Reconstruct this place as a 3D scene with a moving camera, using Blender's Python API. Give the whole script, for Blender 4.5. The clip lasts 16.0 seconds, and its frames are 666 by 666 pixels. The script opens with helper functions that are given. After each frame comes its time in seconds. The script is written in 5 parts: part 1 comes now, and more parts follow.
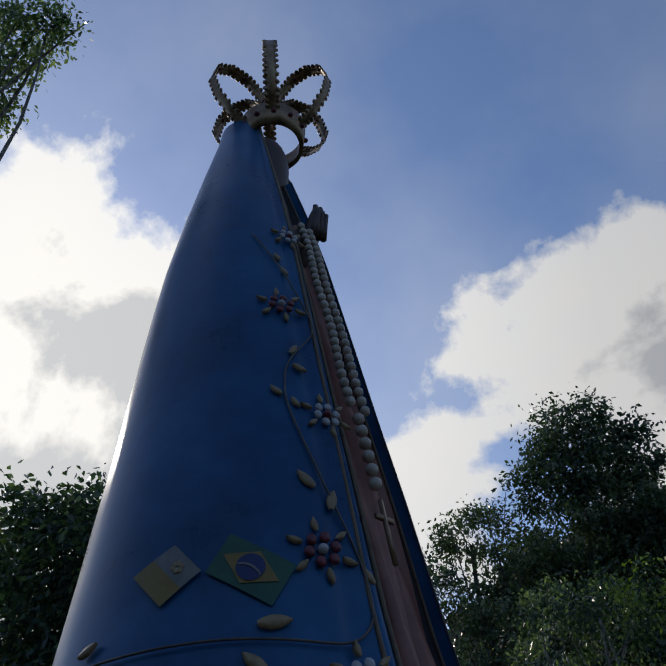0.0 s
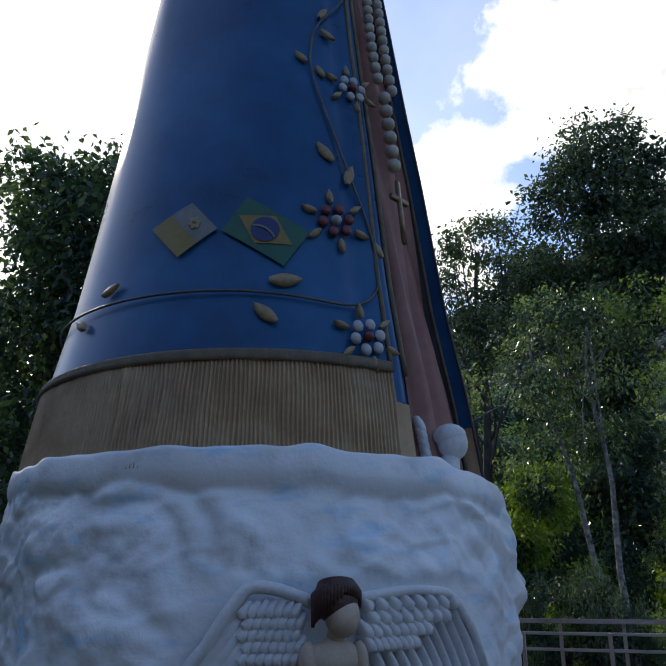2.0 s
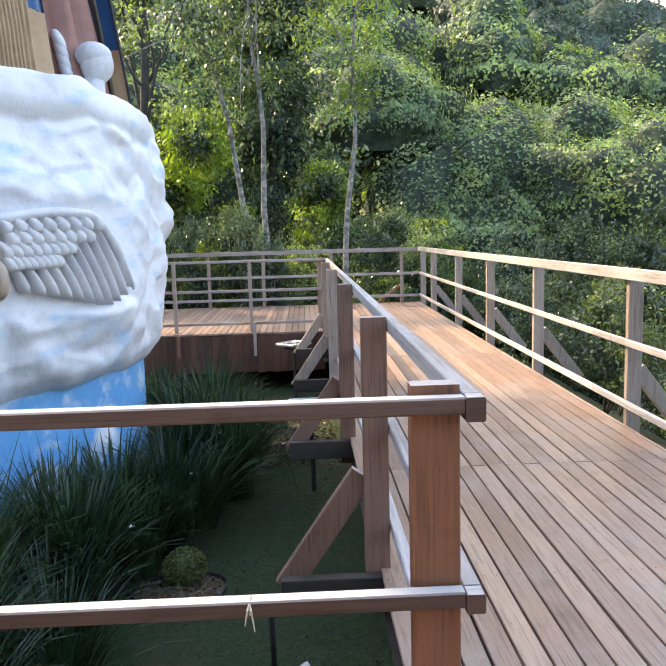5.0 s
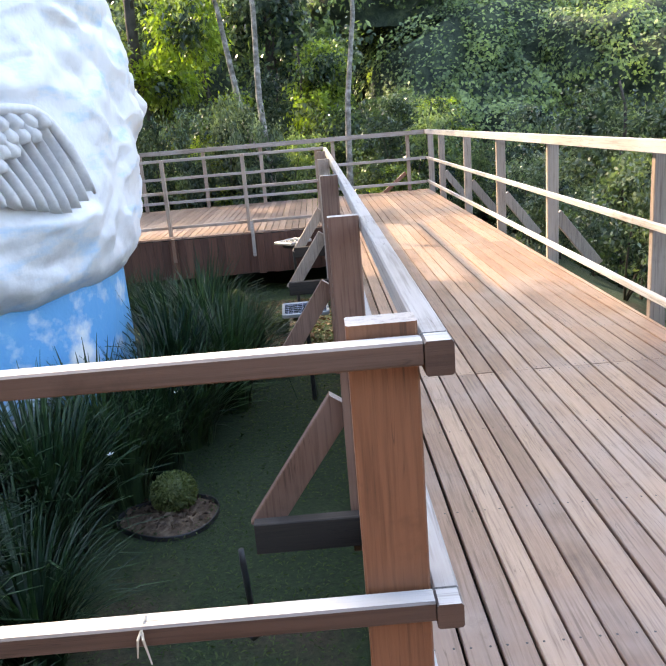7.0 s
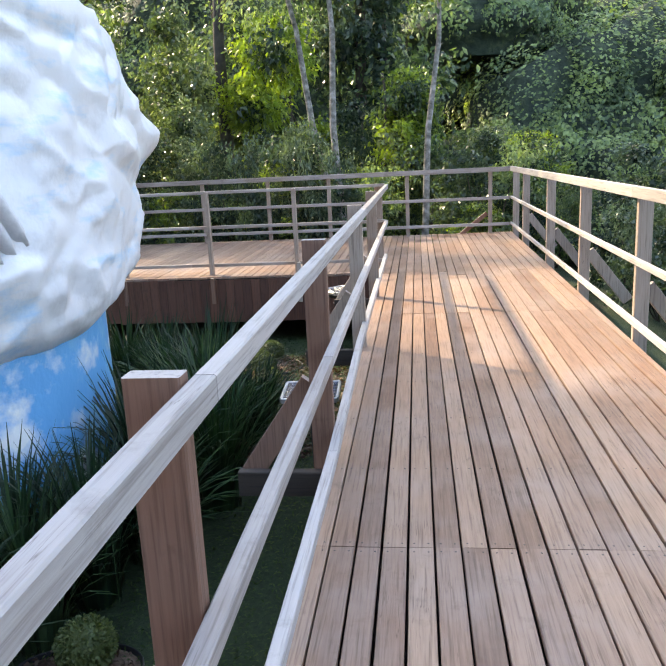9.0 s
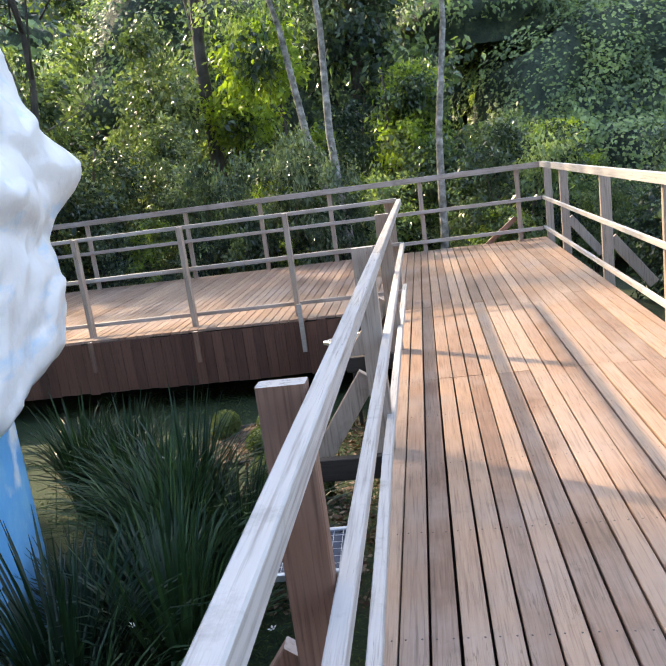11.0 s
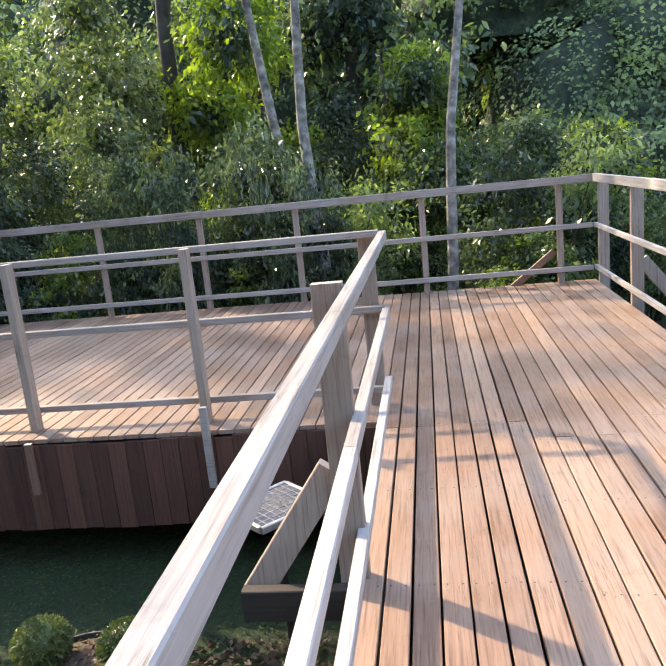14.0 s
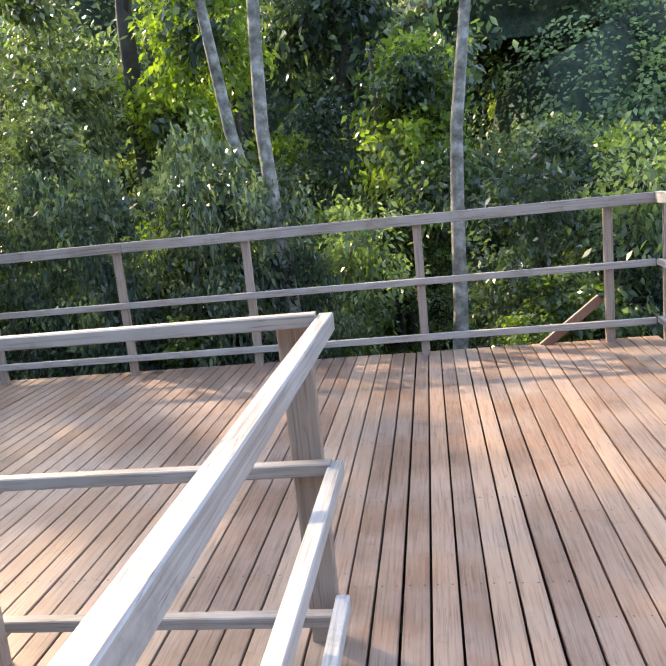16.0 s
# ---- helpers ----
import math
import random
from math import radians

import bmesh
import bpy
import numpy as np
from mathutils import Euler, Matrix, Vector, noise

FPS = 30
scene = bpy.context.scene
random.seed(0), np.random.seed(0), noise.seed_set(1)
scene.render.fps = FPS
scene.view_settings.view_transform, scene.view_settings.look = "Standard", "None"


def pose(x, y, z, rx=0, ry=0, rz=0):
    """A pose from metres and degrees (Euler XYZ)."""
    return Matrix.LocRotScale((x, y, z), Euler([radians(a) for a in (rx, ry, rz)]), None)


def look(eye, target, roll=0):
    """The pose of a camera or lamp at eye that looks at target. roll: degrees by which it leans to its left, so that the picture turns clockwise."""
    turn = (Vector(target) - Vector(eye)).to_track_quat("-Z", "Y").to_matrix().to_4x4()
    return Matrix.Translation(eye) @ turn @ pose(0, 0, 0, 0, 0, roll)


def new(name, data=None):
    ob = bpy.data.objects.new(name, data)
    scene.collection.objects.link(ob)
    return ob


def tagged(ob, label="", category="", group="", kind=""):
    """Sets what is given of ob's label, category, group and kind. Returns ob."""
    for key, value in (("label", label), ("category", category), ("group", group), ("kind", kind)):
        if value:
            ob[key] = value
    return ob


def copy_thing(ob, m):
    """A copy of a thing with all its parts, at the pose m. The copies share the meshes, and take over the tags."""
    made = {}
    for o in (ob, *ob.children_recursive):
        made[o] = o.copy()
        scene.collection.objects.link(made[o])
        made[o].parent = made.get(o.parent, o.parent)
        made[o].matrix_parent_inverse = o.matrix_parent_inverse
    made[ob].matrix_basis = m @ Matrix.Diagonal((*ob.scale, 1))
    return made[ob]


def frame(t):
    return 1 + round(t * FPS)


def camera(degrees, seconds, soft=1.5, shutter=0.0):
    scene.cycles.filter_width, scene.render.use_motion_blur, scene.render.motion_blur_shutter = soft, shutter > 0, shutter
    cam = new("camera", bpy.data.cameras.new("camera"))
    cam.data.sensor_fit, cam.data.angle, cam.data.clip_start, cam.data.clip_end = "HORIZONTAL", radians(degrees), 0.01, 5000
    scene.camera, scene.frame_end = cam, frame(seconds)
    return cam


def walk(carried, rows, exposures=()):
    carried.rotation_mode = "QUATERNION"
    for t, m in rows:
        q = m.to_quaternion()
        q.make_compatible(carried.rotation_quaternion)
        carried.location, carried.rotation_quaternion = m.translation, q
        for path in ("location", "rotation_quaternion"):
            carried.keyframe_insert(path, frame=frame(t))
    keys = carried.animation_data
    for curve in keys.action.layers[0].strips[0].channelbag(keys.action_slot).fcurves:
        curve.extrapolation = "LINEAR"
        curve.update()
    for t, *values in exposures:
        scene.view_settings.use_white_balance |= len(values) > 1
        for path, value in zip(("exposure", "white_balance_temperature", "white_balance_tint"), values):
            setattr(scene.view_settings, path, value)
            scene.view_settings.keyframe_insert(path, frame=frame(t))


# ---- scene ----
cam = camera(48.6, 16.0)
PATH = [
    (0, (0.093, 0.733, 1.884), (-0.413, 2.131, 3.222), -7.1),
    (0.5, (0.076, 0.762, 1.831), (-0.535, 2.239, 3.034), -6.1),
    (1, (0.039, 0.783, 1.772), (-0.646, 2.356, 2.799), -3.5),
    (1.5, (0.009, 0.826, 1.716), (-0.735, 2.503, 2.512), -1.1),
    (2, (0.006, 0.851, 1.679), (-0.728, 2.59, 2.343), -0.1),
    (2.3, (0.031, 0.867, 1.631), (-0.577, 2.708, 2.122), -0.6),
    (2.5, (0.043, 0.892, 1.608), (-0.481, 2.789, 1.968), -0.4),
    (2.7, (0.019, 0.889, 1.584), (-0.426, 2.829, 1.783), -0.3),
    (3, (0.018, 0.924, 1.572), (-0.404, 2.878, 1.632), -0.6),
    (3.5, (0.029, 0.902, 1.554), (-0.322, 2.87, 1.518), -1.0),
    (4, (0.094, 0.896, 1.54), (-0.004, 2.889, 1.411), -1.1),
    (4.5, (0.102, 0.894, 1.531), (0.171, 2.882, 1.327), -1.1),
    (4.7, (0.093, 0.865, 1.516), (0.173, 2.851, 1.293), -1.4),
    (6.8, (0.239, 1.294, 1.439), (0.204, 3.218, 0.896), -4.6),
    (7, (0.304, 1.4, 1.455), (0.314, 3.324, 0.91), -4.8),
    (7.5, (0.535, 1.681, 1.451), (0.634, 3.597, 0.888), -7.0),
    (8, (0.684, 2.035, 1.495), (0.699, 3.957, 0.943), -2.6),
    (8.5, (0.807, 2.431, 1.505), (0.81, 4.367, 1.004), -0.7),
    (9, (0.877, 2.769, 1.514), (0.642, 4.701, 1.049), -2.8),
    (9.5, (0.736, 3.174, 1.531), (0.489, 5.105, 1.074), -4.1),
    (9.7, (0.71, 3.308, 1.532), (0.461, 5.242, 1.088), -4.7),
    (11.8, (0.745, 5.666, 1.612), (0.458, 7.594, 1.164), -8.3),
    (12, (0.73, 5.874, 1.57), (0.452, 7.806, 1.134), -8.0),
    (12.5, (0.755, 6.43, 1.56), (0.479, 8.364, 1.129), -7.9),
    (13, (0.725, 6.995, 1.546), (0.386, 8.919, 1.117), -6.2),
    (13.5, (0.782, 7.592, 1.517), (0.458, 9.512, 1.056), -6.8),
    (14, (0.754, 8.19, 1.524), (0.478, 10.123, 1.091), -5.8),
    (14.5, (0.795, 8.813, 1.504), (0.54, 10.749, 1.073), -6.2),
    (15, (0.76, 9.367, 1.496), (0.49, 11.301, 1.064), -4.7),
    (15.5, (0.807, 10.019, 1.505), (0.54, 11.961, 1.108), -7.7),
    (16, (0.804, 10.565, 1.504), (0.522, 12.505, 1.11), -5.9),
]
walk(cam, [(t, look(eye, target, roll)) for t, eye, target, roll in PATH],
     exposures=[(0.0, -1.2, 6700, 10), (1.6, -0.78, 6800, 10), (2.1, -0.12, 7000, 10), (2.6, 1.02, 8600, 12), (3.0, 1.7, 10400, 15), (3.5, 1.91, 10900, 14), (4.5, 1.95, 9700, 13), (7.0, 2.18, 9600, 12), (9.5, 1.93, 9400, 11), (12.0, 1.92, 9100, 11), (14.0, 1.82, 8800, 12), (16.0, 1.96, 8800, 11)])

# ---- sky and sun ----
SUN_DIR = Vector((-0.66, 0.465, 0.585)).normalized()
SUN_ELEV = math.asin(SUN_DIR.z)
SUN_AZIM = math.atan2(SUN_DIR.x, SUN_DIR.y)

world = bpy.data.worlds.new("sky_world")
scene.world = world
world.use_nodes = True
wt = world.node_tree
wt.nodes.clear()


def node(tree, kind, **values):
    n = tree.nodes.new(kind)
    for key, value in values.items():
        if key in n.inputs:
            n.inputs[key].default_value = value
    return n


def math_node(tree, op, a, b=None, clamp=False):
    n = tree.nodes.new("ShaderNodeMath")
    n.operation, n.use_clamp = op, clamp
    if op == "MULTIPLY_ADD":
        n.inputs[2].default_value = 0.5
    for i, v in enumerate((a, b)):
        if v is None:
            continue
        if isinstance(v, (int, float)):
            n.inputs[i].default_value = v
        else:
            tree.links.new(v, n.inputs[i])
    return n.outputs[0]


def ramp_node(tree, source, stops):
    n = tree.nodes.new("ShaderNodeValToRGB")
    while len(n.color_ramp.elements) < len(stops):
        n.color_ramp.elements.new(0.5)
    for e, (at, col) in zip(n.color_ramp.elements, stops):
        e.position = at
        e.color = (*col, 1) if len(col) == 3 else col
    tree.links.new(source, n.inputs[0])
    return n.outputs[0]


def mix_col(tree, fac, a, b, blend="MIX"):
    n = tree.nodes.new("ShaderNodeMix")
    n.data_type, n.blend_type = "RGBA", blend
    for sock, v in ((n.inputs[0], fac), (n.inputs[6], a), (n.inputs[7], b)):
        if isinstance(v, (int, float)):
            sock.default_value = v
        elif isinstance(v, tuple):
            sock.default_value = (*v, 1)
        else:
            tree.links.new(v, sock)
    return n.outputs[2]


sky = wt.nodes.new("ShaderNodeTexSky")
sky.sky_type = "NISHITA"
sky.sun_disc = False
sky.sun_elevation = SUN_ELEV
sky.sun_rotation = SUN_AZIM
sky.air_density, sky.dust_density, sky.ozone_density = 1.0, 0.6, 2.0
coord = wt.nodes.new("ShaderNodeTexCoord")
sky_dir = coord.outputs["Generated"]


def cloud_bank(azimuth, elevation, width, weight):
    """A soft heap of cloud round one direction of the sky."""
    a, e = radians(azimuth), radians(elevation)
    v = (math.sin(a) * math.cos(e), math.cos(a) * math.cos(e), math.sin(e))
    n = wt.nodes.new("ShaderNodeVectorMath")
    n.operation = "DISTANCE"
    wt.links.new(sky_dir, n.inputs[0])
    n.inputs[1].default_value = v
    d = math_node(wt, "DIVIDE", n.outputs["Value"], width)
    d = math_node(wt, "SUBTRACT", 1.0, d, clamp=True)
    return math_node(wt, "MULTIPLY", d, weight)


puffs = node(wt, "ShaderNodeTexNoise", Scale=4.2, Detail=12.0, Roughness=0.60, Distortion=0.15)
wt.links.new(sky_dir, puffs.inputs["Vector"])
haze = node(wt, "ShaderNodeTexNoise", Scale=2.1, Detail=6.0, Roughness=0.5)
wt.links.new(sky_dir, haze.inputs["Vector"])
banks = None
for args in ((-41, 42, 0.36, 0.55), (-46, 26, 0.46, 0.65), (9, 34, 0.30, 0.60), (13, 23, 0.40, 0.65), (-11, 27, 0.20, 0.34),
             (70, 30, 0.5, 0.3)):
    b = cloud_bank(*args)
    banks = b if banks is None else math_node(wt, "MAXIMUM", banks, b)
density = math_node(wt, "ADD", puffs.outputs[0], banks)
cover = ramp_node(wt, density, [(0.665, (0, 0, 0)), (0.75, (1, 1, 1))])
thin = ramp_node(wt, haze.outputs[0], [(0.45, (0, 0, 0)), (0.78, (0.30, 0.30, 0.30))])
cover = math_node(wt, "MAXIMUM", cover, thin)
body = ramp_node(wt, density, [(0.70, (8.6, 8.9, 9.4)), (0.92, (9.0, 9.1, 9.3)), (1.15, (5.6, 5.9, 6.4))])
sunward = wt.nodes.new("ShaderNodeVectorMath")
sunward.operation = "DOT_PRODUCT"
wt.links.new(sky_dir, sunward.inputs[0])
sunward.inputs[1].default_value = SUN_DIR
lit = ramp_node(wt, math_node(wt, "MULTIPLY_ADD", sunward.outputs["Value"], 0.5), [(0.0, (0.42, 0.43, 0.45)), (0.6, (0.62, 0.63, 0.65)), (0.84, (1.05, 1.05, 1.05)), (1.0, (1.7, 1.67, 1.6))])
body = mix_col(wt, 1.0, body, lit, "MULTIPLY")
blue_sky = mix_col(wt, 1.0, sky.outputs[0], (1.5, 1.68, 1.98), "MULTIPLY")
sky_colour = mix_col(wt, cover, blue_sky, body)
backdrop = wt.nodes.new("ShaderNodeBackground")
backdrop.inputs["Strength"].default_value = 0.15
wt.links.new(sky_colour, backdrop.inputs["Color"])
wt.links.new(backdrop.outputs[0], wt.nodes.new("ShaderNodeOutputWorld").inputs["Surface"])

sun_data = bpy.data.lights.new("sun", "SUN")
sun_data.energy, sun_data.angle, sun_data.color = 2.5, radians(1.1), (1.0, 0.93, 0.82)
sun = new("sun", sun_data)
sun.matrix_world = look(SUN_DIR * 60, (0, 0, 0))


# ---- materials ----
def material(name, rough=0.6, metal=0.0, spec=0.5):
    m = bpy.data.materials.new(name)
    m.use_nodes = True
    t = m.node_tree
    p = t.nodes["Principled BSDF"]
    p.inputs["Roughness"].default_value = rough
    p.inputs["Metallic"].default_value = metal
    p.inputs["Specular IOR Level"].default_value = spec
    return m, t, p


def object_space(t, scale=(1, 1, 1)):
    c = t.nodes.new("ShaderNodeTexCoord")
    mp = t.nodes.new("ShaderNodeMapping")
    mp.inputs["Scale"].default_value = scale
    t.links.new(c.outputs["Object"], mp.inputs[0])
    return mp.outputs[0]


def world_space(t, scale=(1, 1, 1)):
    g = t.nodes.new("ShaderNodeNewGeometry")
    mp = t.nodes.new("ShaderNodeMapping")
    mp.inputs["Scale"].default_value = scale
    t.links.new(g.outputs["Position"], mp.inputs[0])
    return mp.outputs[0]


def noise_node(t, vec, scale, detail=4.0, rough=0.55):
    n = node(t, "ShaderNodeTexNoise", Scale=scale, Detail=detail, Roughness=rough)
    t.links.new(vec, n.inputs["Vector"])
    return n.outputs[0]


def add_bump(t, p, height, strength=0.3, distance=0.01):
    b = node(t, "ShaderNodeBump", Strength=strength, Distance=distance)
    t.links.new(height, b.inputs["Height"])
    t.links.new(b.outputs[0], p.inputs["Normal"])


def wood_material(name, grain_axis, tones, rough=0.65, weather=0.5, grey=(0.36, 0.31, 0.28), lit_bleach=0.0):
    """Weathered timber: long grain along one axis, each plank a shade of its own, silvered patches."""
    m, t, p = material(name, rough)
    scale = [22.0, 22.0, 22.0]
    scale[grain_axis] = 1.1
    grain = noise_node(t, world_space(t, tuple(scale)), 3.0, 6.0, 0.65)
    fine = [90.0, 90.0, 90.0]
    fine[grain_axis] = 3.0
    streak = noise_node(t, world_space(t, tuple(fine)), 1.0, 3.0, 0.6)
    blot = noise_node(t, world_space(t), 1.7, 5.0, 0.6)
    info = t.nodes.new("ShaderNodeObjectInfo")
    shade = math_node(t, "ADD", math_node(t, "MULTIPLY", info.outputs["Random"], 0.46), math_node(t, "MULTIPLY", grain, 0.60))
    col = ramp_node(t, shade, [(0.15, tones[0]), (0.5, tones[1]), (0.85, tones[2])])
    silver = ramp_node(t, blot, [(0.42, (0, 0, 0)), (0.66, (1, 1, 1))])
    col = mix_col(t, math_node(t, "MULTIPLY", silver, weather), col, grey)
    # upward faces paler: weathering plus the daylight on tops, put into colour
    if lit_bleach:
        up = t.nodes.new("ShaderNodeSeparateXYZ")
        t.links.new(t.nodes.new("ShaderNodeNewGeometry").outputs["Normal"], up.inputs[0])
        worn = math_node(t, "MULTIPLY", ramp_node(t, up.outputs[2], [(0.6, (0, 0, 0)), (0.95, (1, 1, 1))]), math_node(t, "ADD", math_node(t, "MULTIPLY", blot, 0.5), lit_bleach - 0.25))
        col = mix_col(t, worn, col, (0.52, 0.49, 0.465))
    dark = ramp_node(t, streak, [(0.28, (0.48, 0.45, 0.43)), (0.5, (1, 1, 1))])
    col = mix_col(t, 0.85, col, dark, "MULTIPLY")
    long = [30.0, 30.0, 30.0]
    long[grain_axis] = 0.9
    crack = ramp_node(t, noise_node(t, world_space(t, tuple(long)), 2.2, 2.0, 0.5), [(0.485, (1, 1, 1)), (0.5, (0.35, 0.32, 0.30)), (0.515, (1, 1, 1))])
    here = ramp_node(t, noise_node(t, world_space(t), 2.9, 3.0, 0.5), [(0.52, (0, 0, 0)), (0.60, (0.8, 0.8, 0.8))])
    col = mix_col(t, here, col, mix_col(t, 1.0, col, crack, "MULTIPLY"))
    spill = ramp_node(t, noise_node(t, world_space(t), 5.3, 7.0, 0.7), [(0.58, (1, 1, 1)), (0.72, (0.62, 0.60, 0.58))])
    col = mix_col(t, 0.8, col, spill, "MULTIPLY")
    t.links.new(col, p.inputs["Base Color"])
    t.links.new(math_node(t, "ADD", math_node(t, "MULTIPLY", blot, 0.35), rough - 0.2), p.inputs["Roughness"])
    add_bump(t, p, math_node(t, "ADD", grain, math_node(t, "MULTIPLY", streak, 0.6)), 0.35, 0.004)
    return m


MAT = {}
DECK_TONES = ((0.125, 0.064, 0.045), (0.275, 0.162, 0.114), (0.43, 0.282, 0.20))
MAT["deck_y"] = wood_material("deck_timber", 1, DECK_TONES, 0.5, 0.6, (0.345, 0.265, 0.225))
MAT["post"] = wood_material("post_timber", 2, ((0.13, 0.058, 0.038), (0.20, 0.098, 0.066), (0.27, 0.150, 0.108)), 0.62, 0.32, (0.25, 0.175, 0.145), 0.85)
MAT["post_new"] = wood_material("post_timber_fresh", 2, ((0.17, 0.060, 0.028), (0.24, 0.092, 0.045), (0.31, 0.135, 0.072)), 0.5, 0.1, (0.27, 0.14, 0.09), 0.75)
MAT["rail_y"] = wood_material("rail_timber_long", 1, ((0.25, 0.218, 0.205), (0.39, 0.365, 0.35), (0.49, 0.47, 0.46)), 0.55, 0.6, (0.44, 0.43, 0.425))
MAT["rail_x"] = wood_material("rail_timber_cross", 0, ((0.22, 0.17, 0.14), (0.34, 0.285, 0.25), (0.44, 0.39, 0.355)), 0.6, 0.6, (0.40, 0.36, 0.34))
MAT["post_grey"] = wood_material("post_timber_weathered", 2, ((0.23, 0.16, 0.12), (0.335, 0.25, 0.20), (0.43, 0.345, 0.285)), 0.6, 0.5, (0.38, 0.315, 0.27), 0.6)
# dark tones hold the shade on this rail's sides; only tops turn pale
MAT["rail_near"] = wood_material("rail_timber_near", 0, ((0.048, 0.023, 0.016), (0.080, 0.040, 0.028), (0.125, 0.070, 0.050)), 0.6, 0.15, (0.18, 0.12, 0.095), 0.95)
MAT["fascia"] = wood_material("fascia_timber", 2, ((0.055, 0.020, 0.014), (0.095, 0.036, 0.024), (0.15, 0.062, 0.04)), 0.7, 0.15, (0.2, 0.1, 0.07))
# near-black timber tone, also given to the sheet that shades the board gaps
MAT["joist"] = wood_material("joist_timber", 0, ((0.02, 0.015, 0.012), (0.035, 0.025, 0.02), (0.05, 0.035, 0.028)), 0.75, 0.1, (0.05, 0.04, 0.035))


def blotch_material(name, tones, scale, rough=0.6, metal=0.0, bump=0.2, bump_dist=0.01, detail=6.0, lo=0.3, hi=0.7, spec=0.5):
    m, t, p = material(name, rough, metal, spec)
    vec = world_space(t)
    n = noise_node(t, vec, scale, detail, 0.6)
    steps = [(lo + (hi - lo) * i / (len(tones) - 1), c) for i, c in enumerate(tones)]
    col = ramp_node(t, n, steps)
    f = noise_node(t, vec, scale * 9, 4.0, 0.6)
    col = mix_col(t, 0.6, col, ramp_node(t, f, [(0.25, (0.75, 0.75, 0.75)), (0.6, (1, 1, 1))]), "MULTIPLY")
    t.links.new(col, p.inputs["Base Color"])
    t.links.new(math_node(t, "ADD", math_node(t, "MULTIPLY", n, 0.25), rough - 0.12), p.inputs["Roughness"])
    add_bump(t, p, math_node(t, "ADD", n, math_node(t, "MULTIPLY", f, 0.3)), bump, bump_dist)
    return m


MAT["mantle"] = blotch_material("mantle_blue_enamel", ((0.006, 0.050, 0.135), (0.013, 0.090, 0.225), (0.024, 0.132, 0.30)), 0.55, 0.30, 0.0, 0.08, 0.02, spec=0.28)
MAT["mantle_in"] = blotch_material("mantle_lining", ((0.02, 0.02, 0.03), (0.05, 0.045, 0.05)), 1.5, 0.6)
MAT["gold"] = blotch_material("gilt_fringe", ((0.31, 0.18, 0.09), (0.42, 0.265, 0.14), (0.52, 0.36, 0.21)), 2.6, 0.42, 0.1, 0.15)
MAT["braid"] = blotch_material("braid_trim", ((0.10, 0.075, 0.045), (0.19, 0.145, 0.09)), 9.0, 0.6, 0.1, 0.5, 0.02)
MAT["gown"] = blotch_material("gown_rose_brown", ((0.20, 0.075, 0.055), (0.33, 0.14, 0.105), (0.42, 0.20, 0.15)), 1.1, 0.5)
MAT["skin_dark"] = blotch_material("dark_brown_figure", ((0.035, 0.018, 0.014), (0.075, 0.035, 0.026)), 2.0, 0.45)
MAT["bead"] = blotch_material("bead_pearl", ((0.34, 0.29, 0.24), (0.52, 0.47, 0.40)), 6.0, 0.35)
MAT["crown"] = blotch_material("crown_aged_metal", ((0.10, 0.055, 0.03), (0.26, 0.17, 0.10), (0.40, 0.30, 0.20)), 3.0, 0.42, 0.6)
MAT["petal"] = blotch_material("petal_silver", ((0.34, 0.34, 0.36), (0.52, 0.52, 0.54)), 8.0, 0.4)
MAT["ruby"] = blotch_material("flower_dark_red", ((0.09, 0.012, 0.02), (0.17, 0.025, 0.035)), 8.0, 0.35)
MAT["leaf_gold"] = blotch_material("leaf_gilt", ((0.20, 0.145, 0.075), (0.38, 0.28, 0.155)), 14.0, 0.5, 0.1)
MAT["vine"] = blotch_material("vine_dull_metal", ((0.06, 0.06, 0.06), (0.16, 0.14, 0.11)), 6.0, 0.5, 0.3)
MAT["flag_green"] = blotch_material("flag_green_paint", ((0.008, 0.075, 0.045), (0.015, 0.11, 0.06)), 3.0, 0.4)
MAT["flag_yellow"] = blotch_material("flag_yellow_paint", ((0.20, 0.135, 0.022), (0.30, 0.20, 0.035)), 4.0, 0.4)
MAT["flag_blue"] = blotch_material("flag_blue_paint", ((0.010, 0.02, 0.10), (0.015, 0.03, 0.16)), 4.0, 0.4)
MAT["flag_white"] = blotch_material("flag_white_paint", ((0.13, 0.13, 0.12), (0.22, 0.215, 0.20)), 5.0, 0.45)
MAT["plaster"] = blotch_material("angel_white_plaster", ((0.60, 0.60, 0.62), (0.76, 0.75, 0.74)), 4.0, 0.55)
MAT["plaster_skin"] = blotch_material("angel_painted_skin", ((0.46, 0.34, 0.25), (0.58, 0.46, 0.36)), 5.0, 0.5)
MAT["plaster_hair"] = blotch_material("angel_painted_hair", ((0.045, 0.02, 0.016), (0.10, 0.045, 0.035)), 16.0, 0.45, 0.0, 0.6, 0.02)


